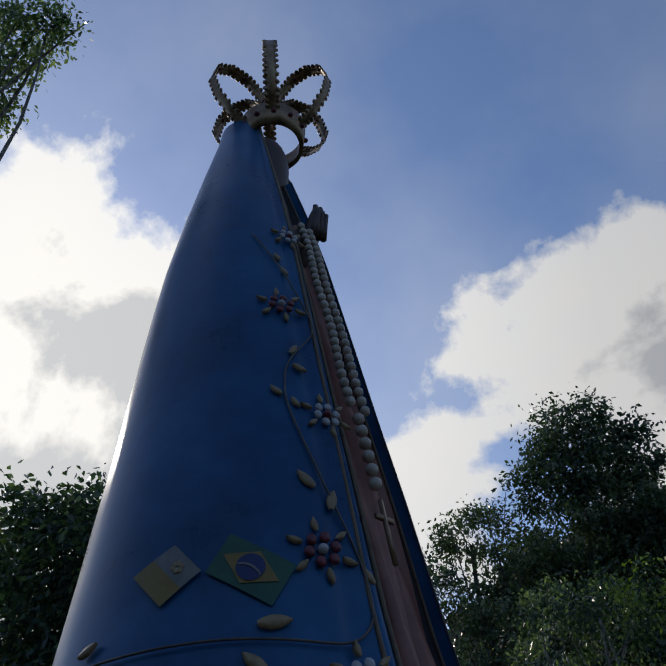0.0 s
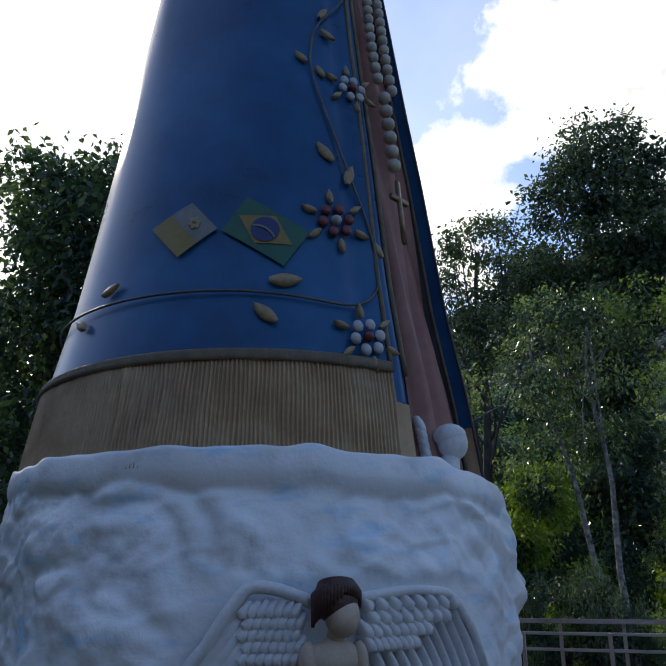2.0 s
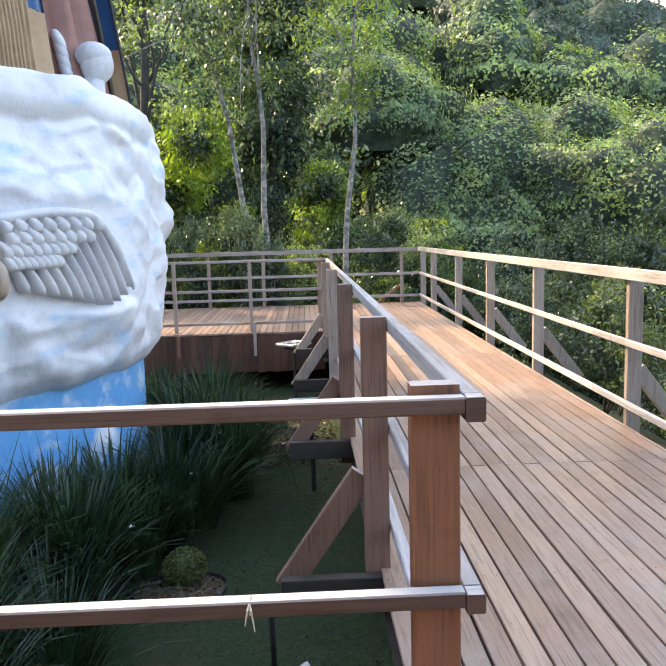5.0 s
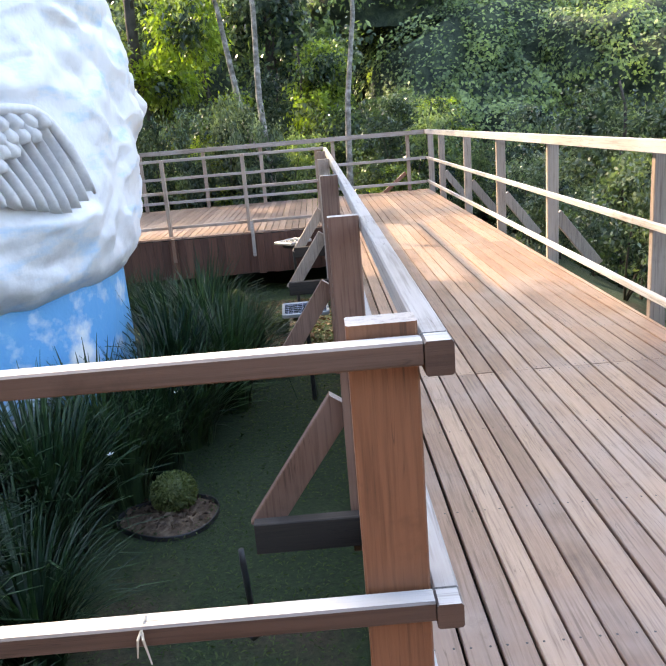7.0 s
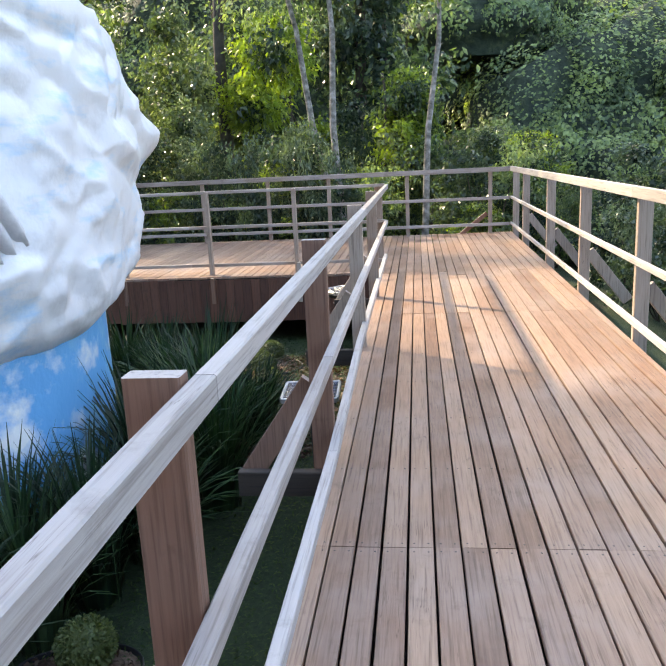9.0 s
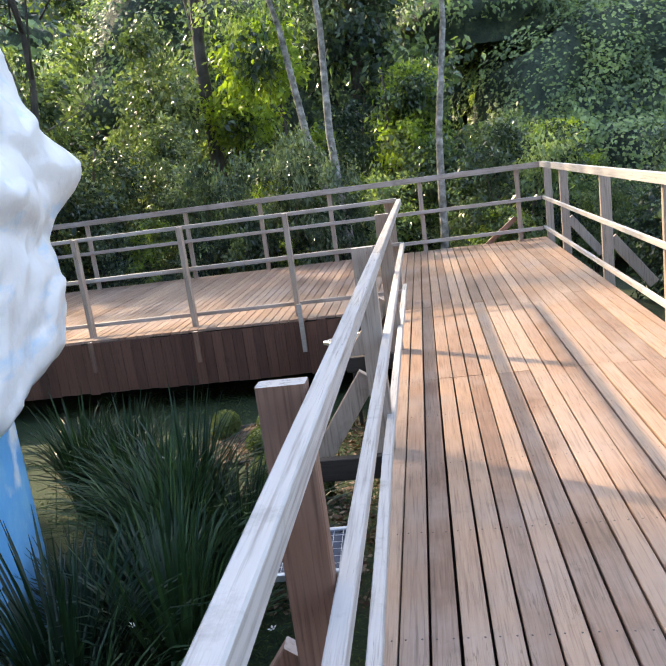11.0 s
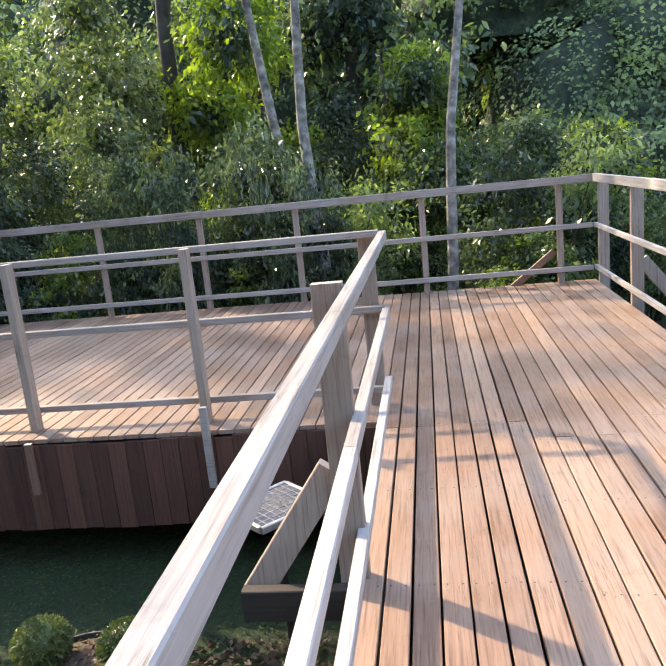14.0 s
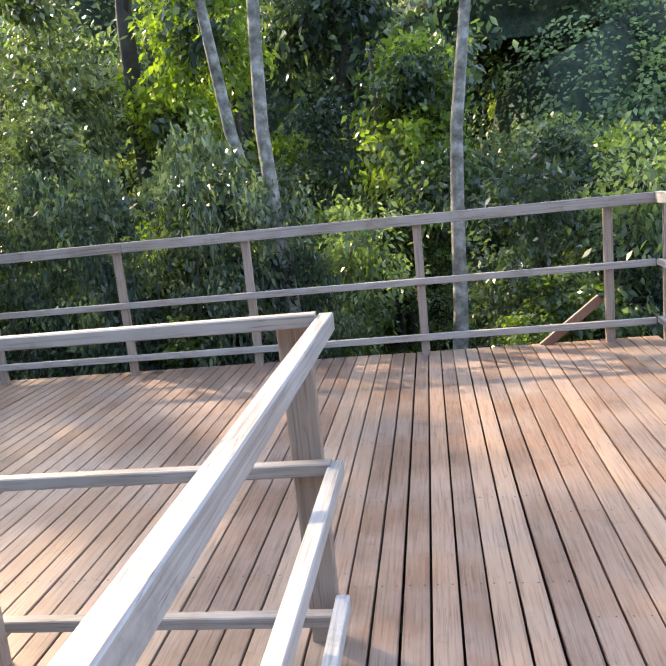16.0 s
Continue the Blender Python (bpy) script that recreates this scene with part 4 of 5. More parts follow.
    for k in (-1, 1):
        s.ball(c + u * 0.160 * k + v * 0.04, (u * 0.058, v * 0.125, o * 0.085), "plaster_skin", 14, 10)
    s.ball(c + v * 0.19 + u * 0.015, (u * 0.058, v * 0.08, o * 0.06), "plaster_skin", 12, 8)
    s.ball(c + v * 0.305 + o * 0.070 + u * 0.035, (u * 0.108, v * 0.128, o * 0.112), "plaster_skin", 20, 14)
    # bobbed hair, combed from the parting in soft locks
    s.ball(c + v * 0.385 + o * 0.035, (u * 0.142, v * 0.125, o * 0.138), "plaster_hair", 22, 14)
    for k in range(26):
        a = math.pi * (-0.05 + 1.15 * k / 25)
        side = -math.cos(a)
        fringe = side > 0.1 and math.sin(a) > 0.25
        drop = 0.045 if fringe else 0.07 + 0.09 * max(0.0, -side + 0.15)
        p0 = c + v * 0.49 + u * 0.05 * side + o * 0.06
        p1 = c + v * (0.42 + 0.05 * math.sin(a)) + u * 0.135 * side + o * (0.06 + 0.10 * max(0.0, math.sin(a)))
        p2 = p1 - v * drop + u * 0.012 * side
        s.tube([p0, p0.lerp(p1, 0.6) + v * 0.03, p1, p2], [0.020, 0.026, 0.027, 0.010], "plaster_hair", 7)
    return s


angel = part("angel_figure", build_angel(), smooth=True)
tagged(angel, label="plain winged bust with brown hair set into the cloud pedestal", category="sculpture")


def build_cherub():
    s = Geo()
    c = Vector((-1.40, 6.83, 2.72))
    u = Vector((0.92, 0.38, 0))
    o = Vector((0.38, -0.92, 0))
    s.ball(c + Vector((0, 0, 0.05)), (u * 0.125, o * 0.125, Vector((0, 0, 0.14))), "plaster", 18, 12)
    s.ball(c + Vector((0, 0, 0.11)) - u * 0.02, (u * 0.135, o * 0.13, Vector((0, 0, 0.10))), "plaster", 18, 10)
    s.tube([c - u * 0.02 - Vector((0, 0, 0.05)), c - u * 0.04 - Vector((0, 0, 0.17)), c - u * 0.05 - Vector((0, 0, 0.36))], [0.07, 0.09, 0.19], "plaster", 14)
    for k in range(6):
        a = c - u * (0.20 + 0.012 * k) - Vector((0, 0, 0.15 - 0.07 * k))
        s.ball(a, (u * 0.045, o * 0.06, Vector((-0.03, 0, 0.085))), "plaster", 10, 6)
    return s


cherub = part("cherub_figure", build_cherub(), smooth=True)
tagged(cherub, label="small plain white winged figure at the statue's foot", category="sculpture")

# the statue, its pedestal and figures stand a little larger, about their common axis
GROW = Matrix.Translation((-3.49, 7.35, 0)) @ Matrix.Scale(1.025, 4) @ Matrix.Translation(-AXIS)
LEANING = Matrix(((1, 0, -0.008, 0.027), (0, 1, 0.017, -0.085), (0, 0, 1, 0), (0, 0, 0, 1)))
statue.data.transform(LEANING)
for ob in (statue, angel, cherub):
    ob.matrix_world = GROW
pedestal.matrix_world = Matrix.Translation((-3.49, 7.35, GARDEN * 1.025)) @ Matrix.Scale(1.025, 4)


# ---- leaves ----
def leaf_mesh(name, centres, directions, sizes, keys, width=0.52, droop=0.15, facing=None):
    """One mesh of many small leaves: each a folded rhombus round its centre, along its direction."""
    n = len(centres)
    d = directions / np.linalg.norm(directions, axis=1, keepdims=True)
    ref = rng.normal(size=(n, 3)) if facing is None else facing + rng.normal(size=(n, 3)) * 0.4
    side = np.cross(d, ref)
    side /= np.linalg.norm(side, axis=1, keepdims=True)
    nrm = np.cross(side, d)
    L = sizes[:, None]
    v = np.empty((n, 4, 3))
    v[:, 0] = centres - d * L * 0.5
    v[:, 1] = centres + side * L * width * 0.5 + nrm * L * 0.08
    v[:, 2] = centres + d * L * 0.5 - np.array([0, 0, 1.0]) * L * droop
    v[:, 3] = centres - side * L * width * 0.5 + nrm * L * 0.08
    me = bpy.data.meshes.new(name)
    me.vertices.add(n * 4)
    me.vertices.foreach_set("co", v.reshape(-1))
    me.loops.add(n * 4)
    me.loops.foreach_set("vertex_index", np.arange(n * 4, dtype=np.int32))
    me.polygons.add(n)
    me.polygons.foreach_set("loop_start", np.arange(0, n * 4, 4, dtype=np.int32))
    me.polygons.foreach_set("loop_total", np.full(n, 4, dtype=np.int32))
    for k in keys:
        me.materials.append(MAT[k])
    if len(keys) > 1:
        me.polygons.foreach_set("material_index", (np.arange(n) // 40 % len(keys)).astype(np.int32))
    me.update(calc_edges=True)
    return me


def clumped(lumps, clumps, per, spread, size, hang=0.0):
    """Leaf centres in clumps over the shells of a few ellipsoids (centre, half widths)."""
    c_all, d_all = [], []
    weights = np.array([h[0] * h[1] + h[0] * h[2] for _, h in lumps])
    weights = weights / weights.sum()
    for (c, h), w in zip(lumps, weights):
        k = max(3, int(clumps * w))
        v = rng.normal(size=(k, 3))
        v /= np.linalg.norm(v, axis=1, keepdims=True)
        r = rng.uniform(0.55, 1.05, size=(k, 1)) ** 0.6
        cc = np.array(c) + v * np.array(h) * r
        for p, o in zip(cc, v):
            q = rng.normal(size=(per, 3)) * spread * np.array([1, 1, 0.7])
            c_all.append(p + q)
            d_all.append(o * 0.8 + rng.normal(size=(per, 3)) * 0.7 + np.array([0, 0, -hang]))
    c, d = np.concatenate(c_all), np.concatenate(d_all)
    return c, d, size * rng.uniform(0.6, 1.35, size=len(c))


def limb(g, a, b, r0, r1, key, bend=0.25, steps=6):
    a, b = Vector(a), Vector(b)
    off = Vector(rng.normal(size=3)) * (b - a).length * bend * 0.3
    pts = [a.lerp(b, i / steps) + off * math.sin(math.pi * i / steps) for i in range(steps + 1)]
    g.tube(pts, [r0 + (r1 - r0) * i / steps for i in range(steps + 1)], key, 8)


def tree(at, height, lumps, trunk_r, lean=(0, 0), bark="bark", keys=("leaf",), clumps=130, per=55, spread=0.28, size=0.16, hang=0.2, label="", group="", forks=6, keep_trunk=0.86, depth=0):
    ob = base_empty("tree", at, label=label or "tall slender tree with a loose green crown at the wood's edge", category="tree", group=group)
    g = Geo()
    top = Vector((lean[0], lean[1], height * keep_trunk))
    pts = [Vector((0, 0, -0.4)).lerp(top, i / 10) + Vector((0.12 * math.sin(i * 1.3), 0.12 * math.cos(i * 0.9), 0)) * (i / 10) for i in range(11)]
    g.tube(pts, [trunk_r * (1.15 - 0.85 * i / 10) for i in range(11)], bark, 10)
    for k in range(forks):
        c, h = lumps[k % len(lumps)]
        start = pts[min(10, (4 if bark == "bark_dark" else 7) + k % 4)]
        limb(g, start, Vector(c) + Vector(rng.normal(size=3)) * 0.3 * h[0], trunk_r * 0.3, trunk_r * 0.08, bark)
        limb(g, Vector(start).lerp(Vector(c), 0.5), Vector(c) + Vector(rng.normal(size=3)) * 0.7 * h[0], trunk_r * 0.2, trunk_r * 0.05, bark)
    part("trunk", g, ob, "pale mottled trunk" if bark == "bark" else "dark trunk", smooth=True)
    c, d, s = clumped(lumps, clumps, per, spread, size, hang)
    crown = part("crown", leaf_mesh("crown", c, d, s, keys), ob)
    # inner leaves in the dark leaf colour, painting shade into the crown's depth
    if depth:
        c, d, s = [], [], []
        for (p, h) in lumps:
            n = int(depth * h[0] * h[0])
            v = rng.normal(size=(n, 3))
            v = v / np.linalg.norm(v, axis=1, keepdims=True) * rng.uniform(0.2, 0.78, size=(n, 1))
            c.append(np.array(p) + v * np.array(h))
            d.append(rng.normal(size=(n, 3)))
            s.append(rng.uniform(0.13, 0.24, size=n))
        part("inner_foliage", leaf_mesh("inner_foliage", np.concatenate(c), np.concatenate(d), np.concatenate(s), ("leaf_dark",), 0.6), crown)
    return ob


EDGE = "trees at the wood's edge"
# three pale slender trunks right behind the far deck
tree((-0.50, 18.6, -1.2), 10.5, [((-1.2, 0.5, 6.2), (1.5, 1.4, 1.0)), ((-2.2, 0.3, 7.8), (1.5, 1.4, 1.0)), ((-0.9, 0.7, 9.2), (1.6, 1.5, 0.9)), ((0.3, 0.5, 8.0), (1.0, 1.0, 0.7))], 0.085, (-1.85, 0.4), "bark",
     ("leaf", "leaf_dark"), 60, 70, 0.20, 0.11, 0.4, "slender leaning pale-barked tree with thin light foliage", EDGE)
tree((-0.60, 17.85, -1.1), 10.0, [((-0.4, 0.4, 6.4), (1.1, 1.1, 0.8)), ((-1.1, 0.6, 8.2), (1.3, 1.2, 0.9)), ((0.3, 0.3, 8.8), (1.2, 1.1, 0.9))], 0.085, (-0.30, 0.3), "bark",
     ("leaf", "leaf_dark"), 46, 70, 0.20, 0.11, 0.4, "slender pale-barked tree with climbing leaves", EDGE)
tree((0.90, 17.62, -1.1), 9.4, [((0.1, 0.2, 5.6), (0.6, 0.6, 0.9)), ((0.2, 0.3, 7.0), (1.0, 1.0, 0.9)), ((0.6, 0.2, 8.4), (1.3, 1.2, 0.8)), ((-0.5, 0.3, 8.8), (0.9, 0.9, 0.7))], 0.075, (0.62, 0.2), "bark",
     ("leaf_bright", "leaf"), 62, 70, 0.19, 0.11, 0.3, "thin pale-barked tree wrapped in bright leaves", EDGE)
# tall dark trees whose crowns stand against the sky
tree((-1.0, 27.5, -1.8), 21.5, [((0.7, 0, 19.6), (1.5, 1.5, 1.2)), ((2.2, 0, 17.9), (1.4, 1.4, 1.2)), ((-0.5, 0, 17.6), (1.4, 1.4, 1.2)), ((1.2, 0, 16.0), (1.9, 1.9, 1.4)), ((-1.6, 0.4, 14.8), (1.5, 1.5, 1.1)),
     ((2.9, 0, 14.6), (1.6, 1.6, 1.3)), ((0.6, 0, 13.2), (1.9, 1.9, 1.5)), ((0.2, 0, 10.6), (1.5, 1.5, 1.5)), ((0.0, -0.3, 7.6), (1.3, 1.3, 1.4))], 0.20, (0.6, 0), "bark_dark",
     ("leaf_dark",), 330, 115, 0.36, 0.20, 0.2, "tall dark tree with a heavy crown against the clouds", EDGE, 9, 0.86, 170)
tree((-4.9, 25.5, -0.4), 16.0, [((0.4, 0, 14.2), (1.3, 1.3, 0.8)), ((1.9, 0, 12.8), (1.3, 1.3, 0.8)), ((-1.4, 0, 12.6), (1.2, 1.2, 0.8)), ((0.3, 0, 11.4), (1.5, 1.4, 0.8)), ((2.6, 0, 10.4), (1.3, 1.3, 0.9)), ((-0.9, 0, 9.6), (1.4, 1.3, 0.9))], 0.2, (0.2, 0), "bark_dark",
     ("leaf_dark", "leaf_dark"), 190, 80, 0.30, 0.16, 0.2, "open-crowned tree with thin branches against the sky", EDGE, 9)
# broad tree beyond the statue, and one whose bough hangs in from above
tree((-11.2, 13.2, -0.6), 13.0, [((-0.6, 0, 10.9), (2.0, 2.0, 1.5)), ((0.6, 0, 9.6), (2.3, 2.3, 1.6)), ((2.0, 0.4, 7.6), (2.2, 2.2, 1.7)), ((-1.6, 0, 7.4), (2.4, 2.4, 1.8)), ((0.6, -0.4, 4.4), (2.6, 2.4, 1.6)), ((1.6, 0.2, 2.2), (2.0, 2.0, 1.6))], 0.3, (0.2, 0), "bark_dark",
     ("leaf_dark", "leaf_dark", "leaf"), 420, 75, 0.34, 0.20, 0.3, "broad dense dark green tree behind the statue", EDGE, 8, 0.8, 240)
tree((-13.9, 7.0, -0.7), 23.5, [((5.0, -0.6, 21.9), (0.8, 0.8, 0.6)), ((4.0, -0.5, 22.4), (1.3, 1.2, 0.8)), ((1.2, 0, 22.8), (1.8, 1.8, 1.2)), ((-1.4, 0.2, 21.6), (1.8, 1.8, 1.2))], 0.28, (1.0, 0), "bark",
     ("leaf_dark", "leaf"), 150, 80, 0.24, 0.17, 0.6, "tall tree with drooping leafy boughs", EDGE, 8, 0.9)

# a thicket of mid-sized trees behind the far railing
KINDS = []
for k in range(5):
    lumps = []
    for j in range(9):
        a, r = rng.uniform(0, 6.28), rng.uniform(0.2, 1.7)
        w = rng.uniform(0.55, 1.25)
        lumps.append(((r * math.cos(a), r * math.sin(a), 1.0 + 0.55 * j + rng.uniform(-0.3, 0.3)), (w, w * rng.uniform(0.8, 1.1), w * rng.uniform(0.6, 0.85))))
    keys = (("leaf",), ("leaf_dark", "leaf"), ("leaf_bright",), ("leaf_dark",), ("leaf", "leaf_dark"))[k]
    far = k == 4
    KINDS.append(tree((-17 - 3.2 * k, 27.0, -1.6), 6.8, lumps, 0.10, (0.2, 0.1), "bark_dark", keys, 95 if far else 165, 62 if far else 60, 0.26 if far else 0.20, (0.14, 0.13, 0.145, 0.125, 0.16)[k], 0.35,
                      ("bushy green forest tree behind the railing", "dense dark green forest tree behind the railing", "bright yellow-green forest tree behind the railing",
                       "deep green shaded forest tree behind the railing", "tall dark forest tree standing deeper in the wood")[k], "thicket behind the deck", 5, 0.86, 260))
spots = []
for y, x0, x1, step, s0 in ((20.3, -8.6, 4.4, 1.9, 0.56), (22.1, -9.6, 3.2, 2.4, 0.88), (24.6, -11.5, 2.2, 2.8, 1.12), (28.0, -15.0, 1.8, 3.6, 1.4), (33.0, -20.0, 1.5, 4.4, 1.7)):
    x = x0
    while x < x1:
        spots.append((x + rng.uniform(-0.5, 0.5), y + rng.uniform(-0.5, 0.7), s0 * rng.uniform(0.72, 1.2) * (1.0 if x > -3.2 else 0.85)))
        x += step
spots += [(-5.6, 18.9, 0.70), (-7.4, 18.6, 0.78), (-9.3, 18.9, 0.85), (-3.9, 19.2, 0.62)]
BRIGHT = [(-2.3, 18.7, 0.34), (-2.7, 25.4, 1.05), (3.4, 20.6, 0.50), (0.4, 22.8, 0.80)]
# down the valley side
for y, x in ((3, 9), (6, 8.2), (9, 9.0), (12, 8.0), (14.5, 7.2), (16.5, 6.6), (18.5, 6.4), (8, 12.5), (13, 12.0), (17, 11.0), (21, 11.5), (5, 14), (25, 14.5), (18, 16)):
    spots.append((x, y, 0.75 if x < 8.5 else 0.95))
for i, (x, y, s) in enumerate(spots + BRIGHT):
    # kind 3 goes where the wood lies in shade; its dark leaves carry it
    k = 3 if x > 4.5 and y < 20 else (0, 1, 3, 3, 1, 0, 3)[i % 7]
    if abs(x - 1.0) < 1.1 and y < 21.2:
        y = 21.6
    if x < -3.6 and y < 26.5:
        k = 3
    if y > 26.5:
        k = 4
    if i < len(spots) and -4.6 < x < -0.4 and y < 24.2:
        s = min(s, 0.46 if y < 21 else 0.6)
    if i >= len(spots):
        k = 2
    t = copy_thing(KINDS[k], pose(x, y, ground_height(x, y) - 0.1, 0, 0, rng.uniform(0, 360)))
    t.scale = (s, s, s * rng.uniform(0.85, 1.2))

# open-crowned trees whose thin shade dapples the far deck
for x, y, h in ((-6.6, 18.6, 9.5), (-9.6, 20.6, 11.0), (-12.2, 21.4, 13.0)):
    tree((x, y, ground_height(x, y)), h, [((0.2, 0, h * 0.92), (1.5, 1.5, 0.8)), ((-1.1, 0.3, h * 0.78), (1.5, 1.4, 0.8)), ((1.2, -0.2, h * 0.72), (1.4, 1.4, 0.7)), ((0.1, 0.5, h * 0.6), (1.5, 1.4, 0.8)),
         ((-0.3, -0.2, h * 0.46), (1.3, 1.3, 0.8)), ((0.3, -0.3, h * 0.34), (1.2, 1.2, 0.8)), ((0.0, -0.3, h * 0.2), (1.2, 1.1, 0.8))],
         0.10, (0.3, 0.1), "bark_dark", ("leaf", "leaf_dark"), 82, 70, 0.18, 0.13, 0.3, "thin tree with an open airy crown beside the far deck", EDGE, 8)

# low shrubs at the railing
SHRUBS = []
for k in range(3):
    lumps = [((rng.uniform(-0.7, 0.7), rng.uniform(-0.4, 0.4), rng.uniform(0.4, 2.3)), (0.6, 0.5, 0.5)) for _ in range(7)]
    ob = base_empty("shrub", (-16 - 2 * k, 24, -1.4), label=("leafy green shrub at the foot of the wood", "fern-like bright shrub below the railing", "shrub at the foot of the wood, shade in its dark leaf colour")[k], category="shrub", group="shrubs below the railing")
    c, d, s = clumped(lumps, 72, 55, 0.13, (0.10, 0.13, 0.10)[k], 0.3)
    part("foliage", leaf_mesh("foliage", c, d, s, (("leaf",), ("leaf_bright", "leaf"), ("leaf_dark",))[k], 0.5), ob)
    g = Geo()
    for j in range(4):
        limb(g, (0, 0, -0.1), lumps[j][0], 0.025, 0.008, "bark_dark")
    part("stem", g, ob, smooth=True)
    SHRUBS.append(ob)
for i in range(30):
    x = -9.2 + i * 0.46 + rng.uniform(-0.2, 0.2)
    y = 17.9 + rng.uniform(0, 0.8)
    if abs(x - 0.95) < 0.95:
        continue
    y += 0.5 * (x > -1.6)
    t = copy_thing(SHRUBS[(0, 2, 2, 1, 2, 0, 2)[i % 7]], pose(x, y, ground_height(x, y), 0, 0, rng.uniform(0, 360)))
    k = rng.uniform(0.4, 1.0)
    t.scale = (k, k, k * 1.1)
for x, y, k in ((-0.95, 17.62, 0.86), (-1.62, 17.75, 1.05), (-2.25, 17.8, 0.95), (-0.30, 17.6, 0.62), (-3.0, 17.8, 0.95)):
    t = copy_thing(SHRUBS[2], pose(x, y, ground_height(x, y), 0, 0, 130 * x))
    t.scale = (k * 0.75, k * 0.45, k * 1.15)
for x, y, k in ((1.85, 17.85, 0.36), (-1.55, 17.85, 0.48), (-0.4, 17.95, 0.3), (2.3, 18.2, 0.5)):
    t = copy_thing(SHRUBS[1], pose(x, y, ground_height(x, y), 0, 0, 80 * x))
    t.scale = (k * 1.2, k * 1.2, k)
# valley shrubs use dark leaves in place of the shade there
for i in range(12):
    y = 3.5 + i * 1.2
    x = 3.9 + rng.uniform(0, 1.6)
    t = copy_thing(SHRUBS[2], pose(x, y, ground_height(x, y), 0, 0, rng.uniform(0, 360)))
    k = rng.uniform(0.5, 0.8)
    t.scale = (k, k, k)

# the woods on the hill, beyond counting: a bumpy body under each crown, leaves over it
c_all, d_all, s_all, f_all = [], [], [], []
core_v, core_f = [], []
U, V = 18, 9
ring_u, ring_v = np.meshgrid(np.arange(U) * 2 * math.pi / U, np.linspace(-0.5, 1.5, V), indexing="ij")
ball = np.stack([np.cos(ring_u) * np.cos(ring_v), np.sin(ring_u) * np.cos(ring_v), np.sin(ring_v)], -1).reshape(-1, 3)
faces = np.array([(i * V + j, (i + 1) % U * V + j, (i + 1) % U * V + j + 1, i * V + j + 1) for i in range(U) for j in range(V - 1)])
for i in range(680):
    y = 33 + 125 * rng.uniform(0, 1) ** 1.25
    x = rng.uniform(-0.95, 0.95) * (y + 15)
    if y < 44 and abs(x) < 3:
        x += 8
    r = rng.uniform(1.9, 4.4) * (1 + y / 260)
    r = min(r, 2.0) if any(abs(x / y - px / py) < 0.03 and 45 < y < py + 2 for px, py in ((9.6, 60.0), (27.0, 65.0))) else r
    low = any(abs(x / y - px / py) < 0.035 and 40 < y < py + 3 for px, py in ((9.6, 60.0), (27.0, 65.0)))
    h = r * rng.uniform(0.75, 1.15)
    z = ground_height(x, y) + (0.6 if low else rng.uniform(2.0, 7.0))
    dist = math.hypot(x - 1.5, y - 4)
    size = 0.0052 * dist
    seen = -0.45 < math.atan2(x - 1.5, y - 4) < 0.75
    n = int(min(12000, 100 * (r / size) ** 2 * 0.19)) if seen else 260

    def lumpy(v):
        return 1 + 0.20 * np.sin(v[:, 0] * 5 + i) * np.cos(v[:, 1] * 5.5 + 2 * i) + 0.13 * np.sin(v[:, 2] * 9 + i) + 0.10 * np.sin(v[:, 0] * 11 + 3 * i) * np.sin(v[:, 1] * 12 + i)

    v = rng.normal(size=(n, 3))
    v[:, 2] = np.abs(v[:, 2]) * 0.9 - 0.25 * rng.uniform(size=n)
    v /= np.linalg.norm(v, axis=1, keepdims=True)
    p = np.array([x, y, z]) + v * np.array([r, r, h]) * (lumpy(v) * rng.uniform(0.93, 1.06, size=n))[:, None]
    c_all.append(p)
    d_all.append(np.cross(v, rng.normal(size=(n, 3))) + v * 0.25)
    f_all.append(v)
    s_all.append(rng.uniform(0.6, 1.4, size=n) * (size if seen else 0.5 + 0.005 * y))
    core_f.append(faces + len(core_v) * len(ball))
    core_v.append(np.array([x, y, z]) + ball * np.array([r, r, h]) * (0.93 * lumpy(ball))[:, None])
# solid bodies under the crowns, coloured dark as shaded depth
body_mesh = bpy.data.meshes.new("hillside_crown_cores")
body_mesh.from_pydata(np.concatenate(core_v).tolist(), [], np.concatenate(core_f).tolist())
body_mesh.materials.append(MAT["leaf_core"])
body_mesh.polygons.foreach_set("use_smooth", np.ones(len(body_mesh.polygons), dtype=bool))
under = part("hillside_crown_cores", body_mesh)
tagged(under, label="crown cores of the hillside forest, dark tone for inner shade", category="forest", kind="stuff")
# crowns beyond 62 m take the leaf with shade and haze painted in
for name, leaf, label, upper in (("hillside_woods", "leaf_far", "dense green forest covering the lower hillside", False), ("ridge_woods", "leaf_ridge", "forest on the upper slope, backlit shade and haze in its blue-green", True)):
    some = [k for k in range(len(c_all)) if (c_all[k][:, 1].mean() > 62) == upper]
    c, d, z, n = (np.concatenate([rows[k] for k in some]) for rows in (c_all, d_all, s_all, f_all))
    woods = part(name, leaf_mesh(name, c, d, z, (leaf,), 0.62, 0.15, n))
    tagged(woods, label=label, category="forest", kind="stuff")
c_all, d_all, s_all, f_all = [], [], [], []
core_v, core_f = [], []
